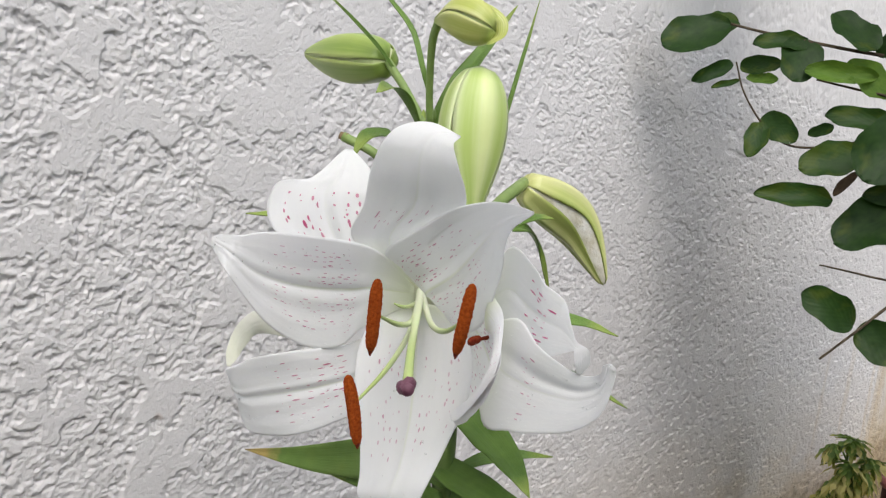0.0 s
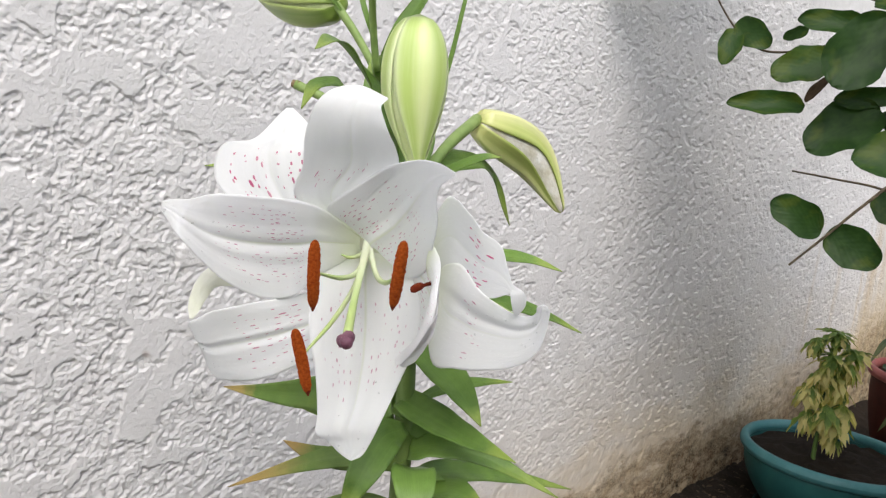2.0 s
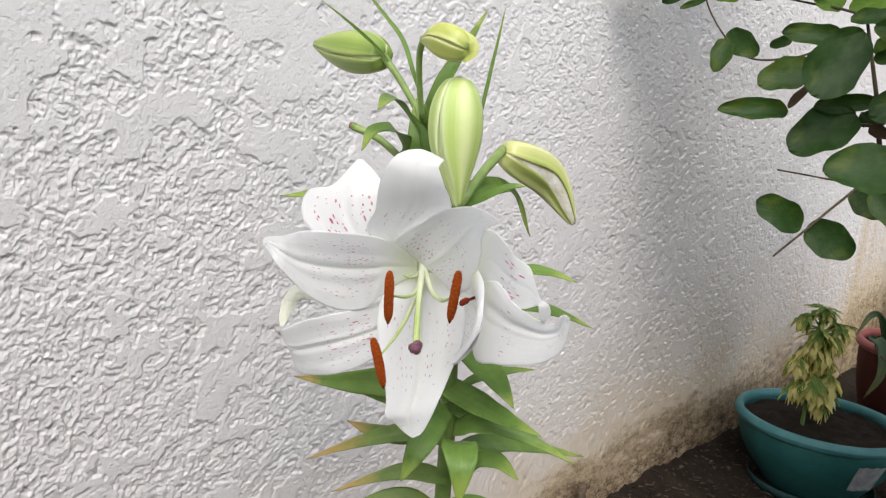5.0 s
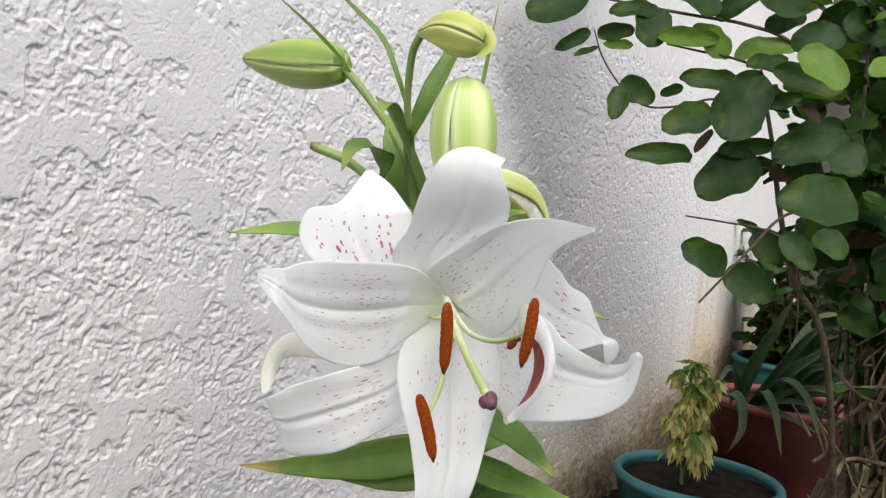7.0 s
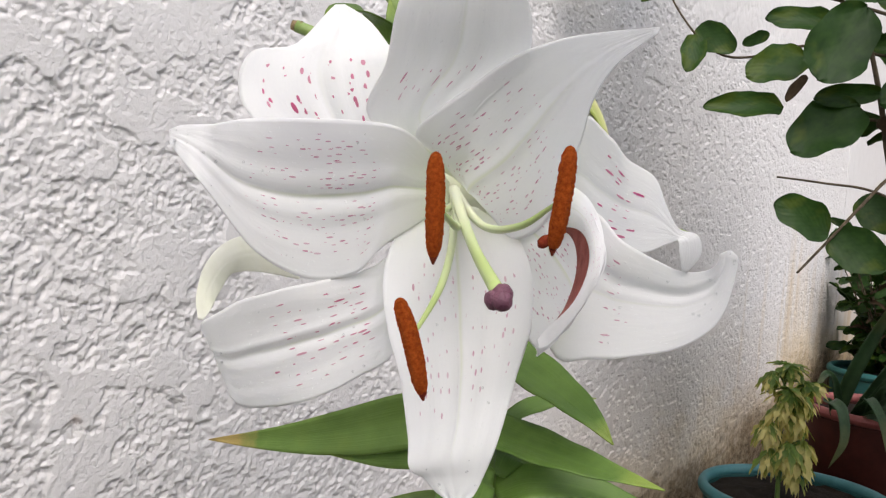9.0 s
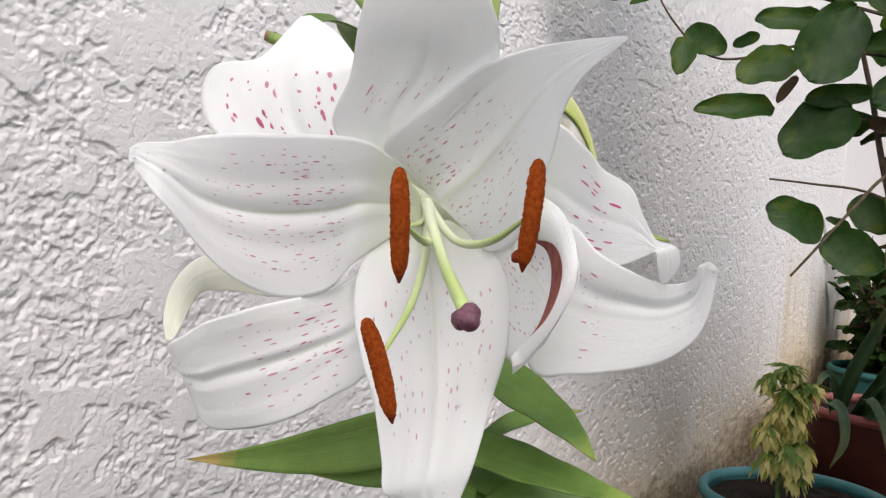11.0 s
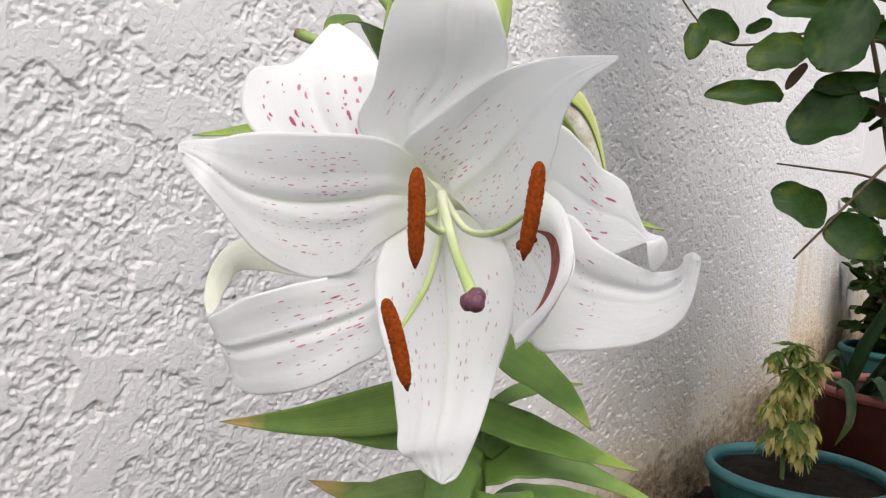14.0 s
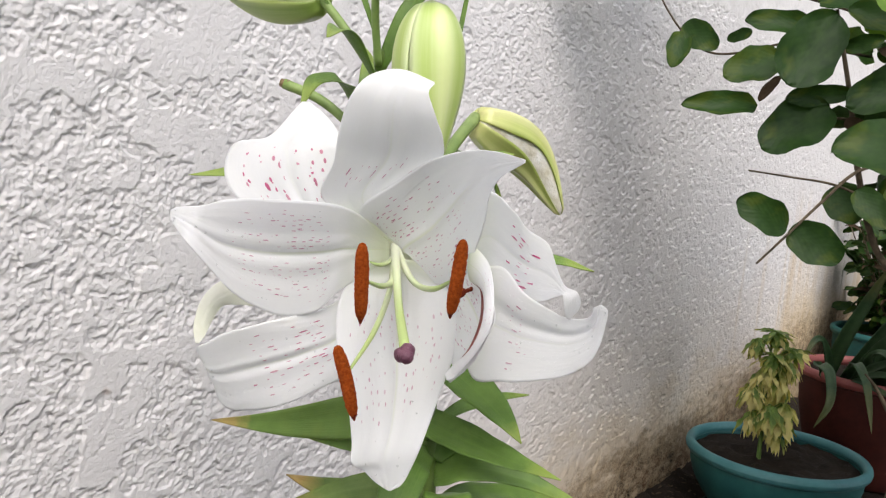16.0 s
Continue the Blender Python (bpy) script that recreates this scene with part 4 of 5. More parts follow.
# whorl below the flowers
lily_leaf([(0.389, 0.325, 0.483), (0.380, 0.350, 0.474), (0.377, 0.382, 0.463), (0.371, 0.417, 0.454), (0.365, 0.455, 0.447)], 0.025, "tip", (-0.75, -0.5, 0.25), shape=LANCE)
lily_leaf([(0.388, 0.321, 0.475), (0.383, 0.342, 0.465), (0.379, 0.365, 0.458), (0.374, 0.400, 0.453)], 0.022, False, (-0.75, -0.5, 0.25), shape=LANCE)
lily_leaf([(0.3987, 0.3180, 0.5149), (0.3985, 0.2993, 0.5048), (0.3957, 0.2804, 0.4971), (0.3901, 0.2632, 0.4903), (0.3880, 0.2521, 0.4828)], 0.024, False, (-0.45, -0.3, 0.8), shape=LANCE)
lily_leaf([(0.3911, 0.3153, 0.4780), (0.3941, 0.2968, 0.4736), (0.3942, 0.2747, 0.4710), (0.3962, 0.2537, 0.4687), (0.3980, 0.2331, 0.4668)], 0.022, False, (-0.45, -0.3, 0.8), shape=LANCE)
lily_leaf([(0.402, 0.314, 0.476), (0.424, 0.309, 0.482), (0.450, 0.305, 0.483), (0.478, 0.299, 0.481)], 0.010, False, (-0.3, -0.4, 0.85))
lily_leaf([(0.393, 0.306, 0.449), (0.401, 0.291, 0.456), (0.417, 0.265, 0.453), (0.439, 0.228, 0.438)], 0.022, False, (-0.45, -0.3, 0.8), shape=LANCE)
lily_leaf([(0.394, 0.304, 0.432), (0.417, 0.297, 0.433), (0.472, 0.292, 0.420), (0.535, 0.277, 0.401)], 0.018, False, (-0.3, -0.4, 0.85))
lily_leaf([(0.390, 0.307, 0.441), (0.373, 0.333, 0.440), (0.353, 0.360, 0.428), (0.327, 0.390, 0.409)], 0.016, True, shape=LANCE)
lily_leaf([(0.390, 0.309, 0.462), (0.369, 0.306, 0.461), (0.349, 0.300, 0.446), (0.339, 0.304, 0.422)], 0.024, False, (-0.6, -0.6, 0.5))
lily_leaf([(0.389, 0.300, 0.441), (0.372, 0.283, 0.448), (0.361, 0.270, 0.440), (0.358, 0.266, 0.415)], 0.026, False, (-0.6, -0.6, 0.5))
lily_leaf([(0.397, 0.321, 0.438), (0.386, 0.346, 0.429), (0.376, 0.372, 0.427), (0.370, 0.394, 0.429)], 0.014, True)
lily_leaf([(0.391, 0.309, 0.469), (0.393, 0.321, 0.473), (0.395, 0.332, 0.465), (0.397, 0.341, 0.450)], 0.018, False, (-0.6, -0.6, 0.4))
lily_leaf([(0.394, 0.307, 0.457), (0.403, 0.308, 0.466), (0.415, 0.310, 0.467), (0.426, 0.313, 0.468)], 0.022, False, (-0.5, -0.6, 0.5))
lily_leaf([(0.393, 0.302, 0.414), (0.404, 0.293, 0.424), (0.408, 0.275, 0.430), (0.410, 0.255, 0.423)], 0.022, False, (-0.3, -0.4, 0.85))
lily_leaf([(0.391, 0.303, 0.410), (0.373, 0.324, 0.413), (0.356, 0.342, 0.406), (0.332, 0.364, 0.392)], 0.014, True, shape=LANCE)
lily_leaf([(0.394, 0.310, 0.380), (0.372, 0.330, 0.386), (0.345, 0.352, 0.370), (0.322, 0.372, 0.340)], 0.024, True)
lily_leaf([(0.393, 0.309, 0.385), (0.405, 0.285, 0.388), (0.420, 0.260, 0.372), (0.438, 0.240, 0.345)], 0.024)
lily_leaf([(0.394, 0.312, 0.350), (0.380, 0.345, 0.352), (0.365, 0.380, 0.335), (0.350, 0.410, 0.305)], 0.022, True)
lily_leaf([(0.393, 0.309, 0.345), (0.420, 0.300, 0.350), (0.455, 0.292, 0.335), (0.490, 0.285, 0.305)], 0.022, True)
lily_leaf([(0.393, 0.307, 0.330), (0.370, 0.300, 0.332), (0.345, 0.295, 0.312), (0.325, 0.292, 0.280)], 0.022)
lily_leaf([(0.393, 0.307, 0.270), (0.420, 0.320, 0.272), (0.450, 0.335, 0.252), (0.475, 0.350, 0.220)], 0.022, True)
lily_leaf([(0.392, 0.307, 0.240), (0.365, 0.315, 0.242), (0.335, 0.325, 0.222), (0.310, 0.335, 0.190)], 0.022, True)
# leaves among and above the flowers
lily_leaf([(0.408, 0.345, 0.560), (0.395, 0.380, 0.590), (0.365, 0.420, 0.602), (0.333, 0.452, 0.597)], 0.016)
lily_leaf([(0.404, 0.335, 0.530), (0.415, 0.295, 0.565), (0.425, 0.268, 0.572), (0.434, 0.245, 0.569)], 0.013, False, (-0.4, -0.3, 0.9))
lily_leaf([(0.404, 0.335, 0.525), (0.445, 0.310, 0.535), (0.480, 0.290, 0.530), (0.513, 0.274, 0.517)], 0.016, False, (-0.4, -0.3, 0.9))
lily_leaf([(0.411, 0.352, 0.598), (0.450, 0.352, 0.617), (0.500, 0.360, 0.612), (0.530, 0.358, 0.574)], 0.022, False, (-0.3, -0.5, 0.8))
lily_leaf([(0.411, 0.350, 0.600), (0.425, 0.335, 0.612), (0.438, 0.318, 0.624), (0.447, 0.309, 0.626)], 0.008, False, (-0.3, -0.5, 0.8), shape=NARROW)
lily_leaf([(0.408, 0.362, 0.630), (0.385, 0.368, 0.660), (0.350, 0.360, 0.680), (0.321, 0.344, 0.673)], 0.019, False, (-0.4, -0.4, 0.8))
lily_leaf([(0.3990, 0.3920, 0.6340), (0.3925, 0.3875, 0.6490), (0.3800, 0.3840, 0.6560), (0.3620, 0.3880, 0.6550), (0.3520, 0.3880, 0.6400)], 0.018, False, (-0.3, -0.3, 0.9))
lily_leaf([(0.410, 0.364, 0.602), (0.414, 0.378, 0.630), (0.414, 0.390, 0.656), (0.418, 0.402, 0.680)], 0.026, False, (-0.8, -0.6, 0.1), 0.30, 0.0, 0.05, (0.5, 0.95, 1.0, 0.85, 0.5, 0.04))
lily_leaf([(0.394, 0.370, 0.665), (0.402, 0.362, 0.695), (0.420, 0.358, 0.725), (0.440, 0.359, 0.752)], 0.0125, False, (-0.98, -0.15, 0.1), shape=(0.5, 0.9, 1.0, 0.75, 0.4, 0.03))
lily_leaf([(0.411, 0.350, 0.625), (0.425, 0.345, 0.665), (0.432, 0.342, 0.715), (0.437, 0.340, 0.756)], 0.003, False, (-0.7, -0.7, 0.1), shape=NARROW)
lily_leaf([(0.390, 0.372, 0.684), (0.384, 0.376, 0.700), (0.382, 0.388, 0.722), (0.380, 0.412, 0.742), (0.378, 0.440, 0.764)], 0.0034, False, (-0.7, -0.7, 0.1), shape=NARROW)
lily_leaf([(0.414, 0.430, 0.704), (0.402, 0.436, 0.716), (0.382, 0.444, 0.730), (0.360, 0.456, 0.745)], 0.0026, False, (-0.7, -0.7, 0.1), shape=NARROW)
lily_leaf([(0.411, 0.352, 0.600), (0.432, 0.362, 0.628), (0.440, 0.366, 0.650)], 0.016, False, (-0.6, -0.6, 0.4))
# stub of a flower that was cut away, with a small leaf
cut_stalk = lily_part("cut_stalk", tube_mesh("cut_stalk", local([(0.410, 0.357, 0.610), (0.402, 0.385, 0.628), (0.392, 0.410, 0.646), (0.380, 0.430, 0.654)]), [0.0026, 0.0028, 0.0031], M_PEDICEL, 18, 10), lily, "cut green flower stalk with a brown end")
lily_part("cut_end", tube_mesh("cut_end", local([(0.3815, 0.428, 0.6535), (0.379, 0.432, 0.6545)]), [0.0032, 0.0024], M_CUT, 4, 10), cut_stalk, "dry brown cut end")
# filament of the second flower that shows between its petals
lily_part("filament", tube_mesh("filament", local([(0.3597, 0.2444, 0.5605), (0.3640, 0.2375, 0.5572), (0.3684, 0.2306, 0.5543), (0.3718, 0.2253, 0.5520)]), [0.0013, 0.0015, 0.0012, 0.0007], M_FILAMENT, 14, 8), rear_flower, "pale yellow filament")
lily_leaf([(0.408, 0.357, 0.596), (0.392, 0.362, 0.612), (0.374, 0.362, 0.618), (0.360, 0.360, 0.612)], 0.014)


# ---- the bush ----
bush = tagged(new("bush"), "leggy green bush with oval leaves and bare brown twigs", "bush")
bush.location = (1.38, 0.13, 0.0)
BUSH_AT = np.array((1.38, 0.13, 0.0))
rng = random.Random(21)


def oval_leaf_mesh(material, ratio, curl, seed):
    """An oval leaf one unit long along x, face up, with a short stalk, a folded rib and a wavy edge."""
    r = random.Random(seed)
    nu, nv = 16, 9
    v, uv = [], []
    for i in range(nu):
        u = 0.5 - 0.5 * math.cos(math.pi * i / (nu - 1))
        w = 0.5 * ratio * math.sqrt(max(0.0, 1 - (2 * u - 1) ** 2)) ** 0.86 * (0.98 + 0.10 * math.sin(3.0 * u + seed)) + 0.004
        for j in range(nv):
            c = 2 * j / (nv - 1) - 1
            edge = 1 + 0.05 * math.sin(u * 13 + seed) * abs(c)
            z = 0.07 * abs(c) ** 2.2 * w * 2 - curl * (u - 0.4) ** 2 + 0.030 * math.sin(u * 11 + seed * 2 + c * 2.5) * abs(c) ** 1.5 + 0.012 * math.sin(u * 24 - abs(c) * 9)
            v.append((u, c * w * edge, z + 0.01 * (r.random() - 0.5)))
            uv.append((u, j / (nv - 1)))
    return mesh_of("leaf", v, grid_faces(nu, nv), material, uv)


LEAF_MESHES = {k: [oval_leaf_mesh(m, 0.55 if k == "dry" else 1.0, c + (0.5 if k == "dry" else 0), s) for s, c in ((1, 0.25), (2, 0.1), (3, 0.45), (5, -0.1))]
               for k, m in (("dark", M_BUSH_LEAF), ("young", M_BUSH_YOUNG), ("dry", M_BUSH_DRY))}


def bush_leaf(base, tip, width, kind="dark", face=None):
    """One leaf from its stalk to its tip, its face turned roughly outwards and up."""
    base, tip = Vector(base), Vector(tip)
    x = (tip - base)
    length = x.length
    x.normalize()
    f = Vector(face) if face else Vector((-0.75 + rng.uniform(-.25, .25), -0.45 + rng.uniform(-.3, .3), 0.25 + rng.uniform(-.35, .35)))
    z = (f - x * f.dot(x)).normalized()
    y = z.cross(x)
    ob = under("leaf", rng.choice(LEAF_MESHES[kind]), bush)
    m = Matrix((x, y, z)).transposed().to_4x4()
    m.translation = base - Vector(BUSH_AT)
    ob.matrix_local = m @ Matrix.Diagonal((length, width, length, 1))
    return ob


def twig(points, r0, r1, label=""):
    pts = [tuple(np.array(p) - BUSH_AT) for p in points]
    return under("branch", tube_mesh("branch", pts, [r0, (r0 + r1) / 2, r1], M_TWIG, 6 * len(points), 7), bush, label)


bush_leaf((1.036, 0.512, 0.902), (0.981, 0.568, 0.861), 0.052, "dark")
bush_leaf((1.060, 0.514, 0.913), (1.023, 0.542, 0.897), 0.034, "dark")
bush_leaf((1.058, 0.509, 0.861), (1.020, 0.537, 0.830), 0.021, "dark")
bush_leaf((1.062, 0.502, 0.857), (1.071, 0.455, 0.864), 0.024, "dark")
bush_leaf((1.062, 0.499, 0.839), (1.030, 0.519, 0.822), 0.009, "dark")
bush_leaf((1.066, 0.493, 0.844), (1.070, 0.454, 0.843), 0.014, "young")
bush_leaf((1.067, 0.462, 0.791), (1.045, 0.462, 0.747), 0.027, "dark")
bush_leaf((1.067, 0.465, 0.798), (1.072, 0.420, 0.774), 0.032, "dark")
bush_leaf((1.123, 0.427, 0.789), (1.123, 0.397, 0.800), 0.015, "dark")
bush_leaf((1.066, 0.343, 0.763), (1.017, 0.389, 0.736), 0.044, "dark")
bush_leaf((1.042, 0.354, 0.706), (0.985, 0.419, 0.700), 0.027, "dark")
bush_leaf((1.083, 0.287, 0.712), (1.028, 0.340, 0.660), 0.061, "dark")
bush_leaf((1.100, 0.309, 0.795), (1.043, 0.376, 0.806), 0.033, "dark")
bush_leaf((1.046, 0.285, 0.807), (1.001, 0.317, 0.726), 0.063, "dark")
bush_leaf((1.105, 0.272, 0.730), (1.051, 0.329, 0.716), 0.024, "dark")
bush_leaf((1.119, 0.193, 0.755), (1.055, 0.263, 0.713), 0.054, "dark")
bush_leaf((0.834, 0.148, 0.660), (0.779, 0.208, 0.656), 0.051, "dark")
bush_leaf((0.958, 0.281, 0.576), (0.918, 0.320, 0.602), 0.040, "dark")
bush_leaf((0.998, 0.291, 0.573), (1.010, 0.236, 0.550), 0.042, "dark")
bush_leaf((1.123, 0.359, 0.862), (1.065, 0.424, 0.855), 0.025, "young")
bush_leaf((1.141, 0.346, 0.847), (1.100, 0.389, 0.872), 0.045, "young")
bush_leaf((1.145, 0.341, 0.846), (1.169, 0.271, 0.865), 0.039, "young")
bush_leaf((1.083, 0.433, 0.897), (1.059, 0.433, 0.842), 0.054, "dark")
bush_leaf((1.096, 0.415, 0.930), (1.107, 0.360, 0.889), 0.046, "dark")
bush_leaf((1.123, 0.365, 0.890), (1.138, 0.314, 0.935), 0.034, "dark")
bush_leaf((1.096, 0.253, 0.893), (1.047, 0.310, 0.930), 0.059, "dark")
bush_leaf((1.102, 0.299, 0.872), (1.111, 0.254, 0.891), 0.031, "dark")
bush_leaf((1.010, 0.252, 0.838), (1.026, 0.196, 0.853), 0.042, "dark")
bush_leaf((1.116, 0.270, 0.836), (1.071, 0.311, 0.820), 0.024, "dark")
bush_leaf((0.993, 0.239, 0.828), (1.002, 0.187, 0.791), 0.047, "young")
bush_leaf((1.051, 0.276, 0.812), (1.078, 0.198, 0.797), 0.038, "dark")
bush_leaf((1.142, 0.290, 0.618), (1.145, 0.250, 0.587), 0.040, "dark")
bush_leaf((1.085, 0.429, 0.891), (1.037, 0.476, 0.885), 0.027, "dark")
bush_leaf((1.045, 0.335, 0.740), (1.020, 0.347, 0.712), 0.020, "dry")
bush_leaf((1.068, 0.242, 0.776), (1.064, 0.216, 0.760), 0.027, "dry")
bush_leaf((1.112, 0.288, 0.780), (1.118, 0.247, 0.793), 0.019, "dark")
bush_leaf((1.090, 0.272, 0.697), (1.088, 0.244, 0.689), 0.028, "dry")
bush_leaf((0.965, 0.197, 0.628), (0.965, 0.162, 0.609), 0.037, "dark")
bush_leaf((1.055, 0.242, 0.622), (1.055, 0.204, 0.586), 0.034, "dark")
bush_leaf((0.922, 0.185, 0.715), (0.919, 0.155, 0.694), 0.041, "dark")
twig([(1.038, 0.354, 0.632), (1.063, 0.312, 0.629), (1.089, 0.267, 0.624), (1.150, 0.216, 0.600)], 0.0010, 0.0017, "bare snapped twig")
twig([(1.052, 0.503, 0.860), (1.058, 0.488, 0.823), (1.071, 0.459, 0.785), (1.087, 0.430, 0.768), (1.112, 0.388, 0.775), (1.134, 0.354, 0.787), (1.18, 0.27, 0.78)], 0.0010, 0.0018, "thin curling shoot")
twig([(0.952, 0.307, 0.537), (0.990, 0.288, 0.571), (1.028, 0.268, 0.607), (1.089, 0.250, 0.642), (1.16, 0.22, 0.66)], 0.0012, 0.0022)
twig([(1.090, 0.296, 0.820), (1.103, 0.286, 0.776), (1.117, 0.273, 0.720), (1.131, 0.259, 0.649), (1.161, 0.235, 0.562), (1.202, 0.192, 0.476), (1.30, 0.16, 0.22), (1.36, 0.14, 0.0)], 0.0020, 0.0055)
twig([(1.029, 0.530, 0.906), (1.060, 0.476, 0.898), (1.106, 0.397, 0.891), (1.145, 0.331, 0.886), (1.176, 0.276, 0.868), (1.24, 0.20, 0.80)], 0.0015, 0.0030)
twig([(1.091, 0.417, 0.850), (1.114, 0.377, 0.845), (1.137, 0.337, 0.840), (1.20, 0.25, 0.82)], 0.0012, 0.0022)
twig([(1.06, 0.315, 0.690), (1.10, 0.275, 0.700), (1.15, 0.25, 0.69)], 0.0014, 0.0022)
for k in range(30):
    a = rng.uniform(0, 6.28)
    foot = (1.44 + 0.10 * math.cos(a), 0.045 + 0.07 * math.sin(a), -0.01)
    top = (1.22 + rng.uniform(-.08, .22), 0.14 + rng.uniform(-.12, .10), rng.uniform(0.62, 1.15))
    mid = [foot[i] * 0.5 + top[i] * 0.5 + rng.uniform(-.05, .05) for i in range(3)]
    q = [foot[i] * 0.8 + top[i] * 0.2 + rng.uniform(-.03, .03) for i in range(2)] + [0.16]
    twig([foot, q, mid, top], rng.uniform(0.003, 0.009), 0.0015)
for k in range(60):
    c = (1.30 + rng.uniform(-.10, .2), 0.10 + rng.uniform(-.12, .10), rng.uniform(0.30, 0.62))
    d = (rng.uniform(-.06, .12), rng.uniform(-.10, .06), rng.uniform(-.08, .18))
    twig([c, tuple(c[i] + d[i] * 0.5 + rng.uniform(-.02, .02) for i in range(3)), tuple(c[i] + d[i] for i in range(3))], 0.003, 0.001)


M_STICK = make_plain("dry_brown_stick", (0.075, 0.054, 0.032), (0.34, 0.26, 0.165), 55, 0.9, 0.2, 0.7, 0.002, 0.0, (1, 1, 0.3))
for k in range(120):
    c = np.array((1.38 + rng.uniform(-.10, .12), 0.075 + rng.uniform(-.09, .07), rng.uniform(0.10, 0.58)))
    d = np.array((rng.uniform(-.06, .06), rng.uniform(-.07, .07), rng.uniform(-.16, .16)))
    bend = np.array([rng.uniform(-.025, .025) for _ in range(3)])
    r = rng.choice((0.0016, 0.0024, 0.0036, 0.0055))
    under("stick", tube_mesh("stick", [tuple(c - d - BUSH_AT), tuple(c - d * 0.3 + bend - BUSH_AT), tuple(c + d * 0.4 - bend * 0.6 - BUSH_AT), tuple(c + d - BUSH_AT)], [r, r * 0.85, r * 0.5], M_STICK, 14, 6), bush, "dead brown stick")


def scatter_leaves(count, centre, radii, size, young=0.12, dry=0.06):
    for _ in range(count):
        while True:
            p = [rng.uniform(-1, 1) for _ in range(3)]
            if sum(q * q for q in p) < 1:
                break
        base = [centre[i] + radii[i] * p[i] for i in range(3)]
        d = Vector((rng.uniform(-1, 0.6), rng.uniform(-.8, .8), rng.uniform(-.55, .35))).normalized()
        s = rng.uniform(*size)
        pick = rng.random()
        kind = "young" if pick < young else "dry" if pick < young + dry else "dark"
        bush_leaf(base, [base[i] + d[i] * s for i in range(3)], s * rng.uniform(0.55, 0.75), kind,
                  (rng.uniform(-.9, .3), rng.uniform(-.8, .4), rng.uniform(0.0, 1.0)))


scatter_leaves(72, (1.22, 0.19, 0.75), (0.13, 0.10, 0.20), (0.045, 0.082))
scatter_leaves(62, (1.32, 0.10, 0.74), (0.14, 0.11, 0.22), (0.045, 0.08))
scatter_leaves(30, (1.32, 0.12, 0.50), (0.15, 0.12, 0.12), (0.035, 0.065), 0.2, 0.2)
scatter_leaves(60, (1.42, 0.17, 0.94), (0.18, 0.10, 0.13), (0.05, 0.085), 0.22)
scatter_leaves(50, (1.30, 0.16, 0.66), (0.17, 0.10, 0.15), (0.045, 0.08))
scatter_leaves(34, (1.46, 0.06, 0.48), (0.16, 0.13, 0.16), (0.04, 0.07), 0.1, 0.2)
scatter_leaves(40, (1.38, 0.07, 0.38), (0.12, 0.09, 0.22), (0.03, 0.055), 0.15, 0.55)
scatter_leaves(60, (1.42, 0.13, 0.80), (0.16, 0.11, 0.22), (0.05, 0.085))
scatter_leaves(46, (1.56, 0.10, 0.92), (0.18, 0.12, 0.18), (0.05, 0.085))


def foliage(clumps):
    """Crown leaves joined in one mesh, mostly out of view, added for the shade they cast."""
    v, f, uv = [], [], []
    src = LEAF_MESHES["dark"]
    pts = [(np.array([q.co[:] for q in m.vertices]), [tuple(p.vertices) for p in m.polygons]) for m in src]
    for count, centre, radii, size in clumps:
        for _ in range(count):
            a, b = rng.uniform(0, 6.28), math.acos(rng.uniform(-1, 1))
            k = rng.random() ** 0.4
            at = np.array([centre[0] + radii[0] * k * math.sin(b) * math.cos(a), centre[1] + radii[1] * k * math.sin(b) * math.sin(a), centre[2] + radii[2] * k * math.cos(b)])
            s = rng.uniform(*size)
            m = np.array(Euler((rng.uniform(-.8, .8), rng.uniform(-.7, .7), rng.uniform(0, 6.28))).to_matrix()) * s
            p, faces = rng.choice(pts)
            n0 = len(v)
            v.extend((p * (1, 0.65, 1)) @ m.T + at - BUSH_AT)
            uv.extend((q[0], q[1] + 0.5) for q in p)
            f.extend(tuple(n0 + i for i in face) for face in faces)
    return tagged(under("foliage", mesh_of("foliage", v, f, M_BUSH_LEAF, uv), bush), "dense dark leaves, mostly out of view, added for their shade", kind="stuff")


# first clump is unseen, placed to throw the soft dark band on the wall
foliage([(60, (1.05, 0.39, 1.17), (0.12, 0.10, 0.09), (0.06, 0.10)), (110, (1.66, -0.02, 0.62), (0.28, 0.16, 0.30), (0.06, 0.10))])


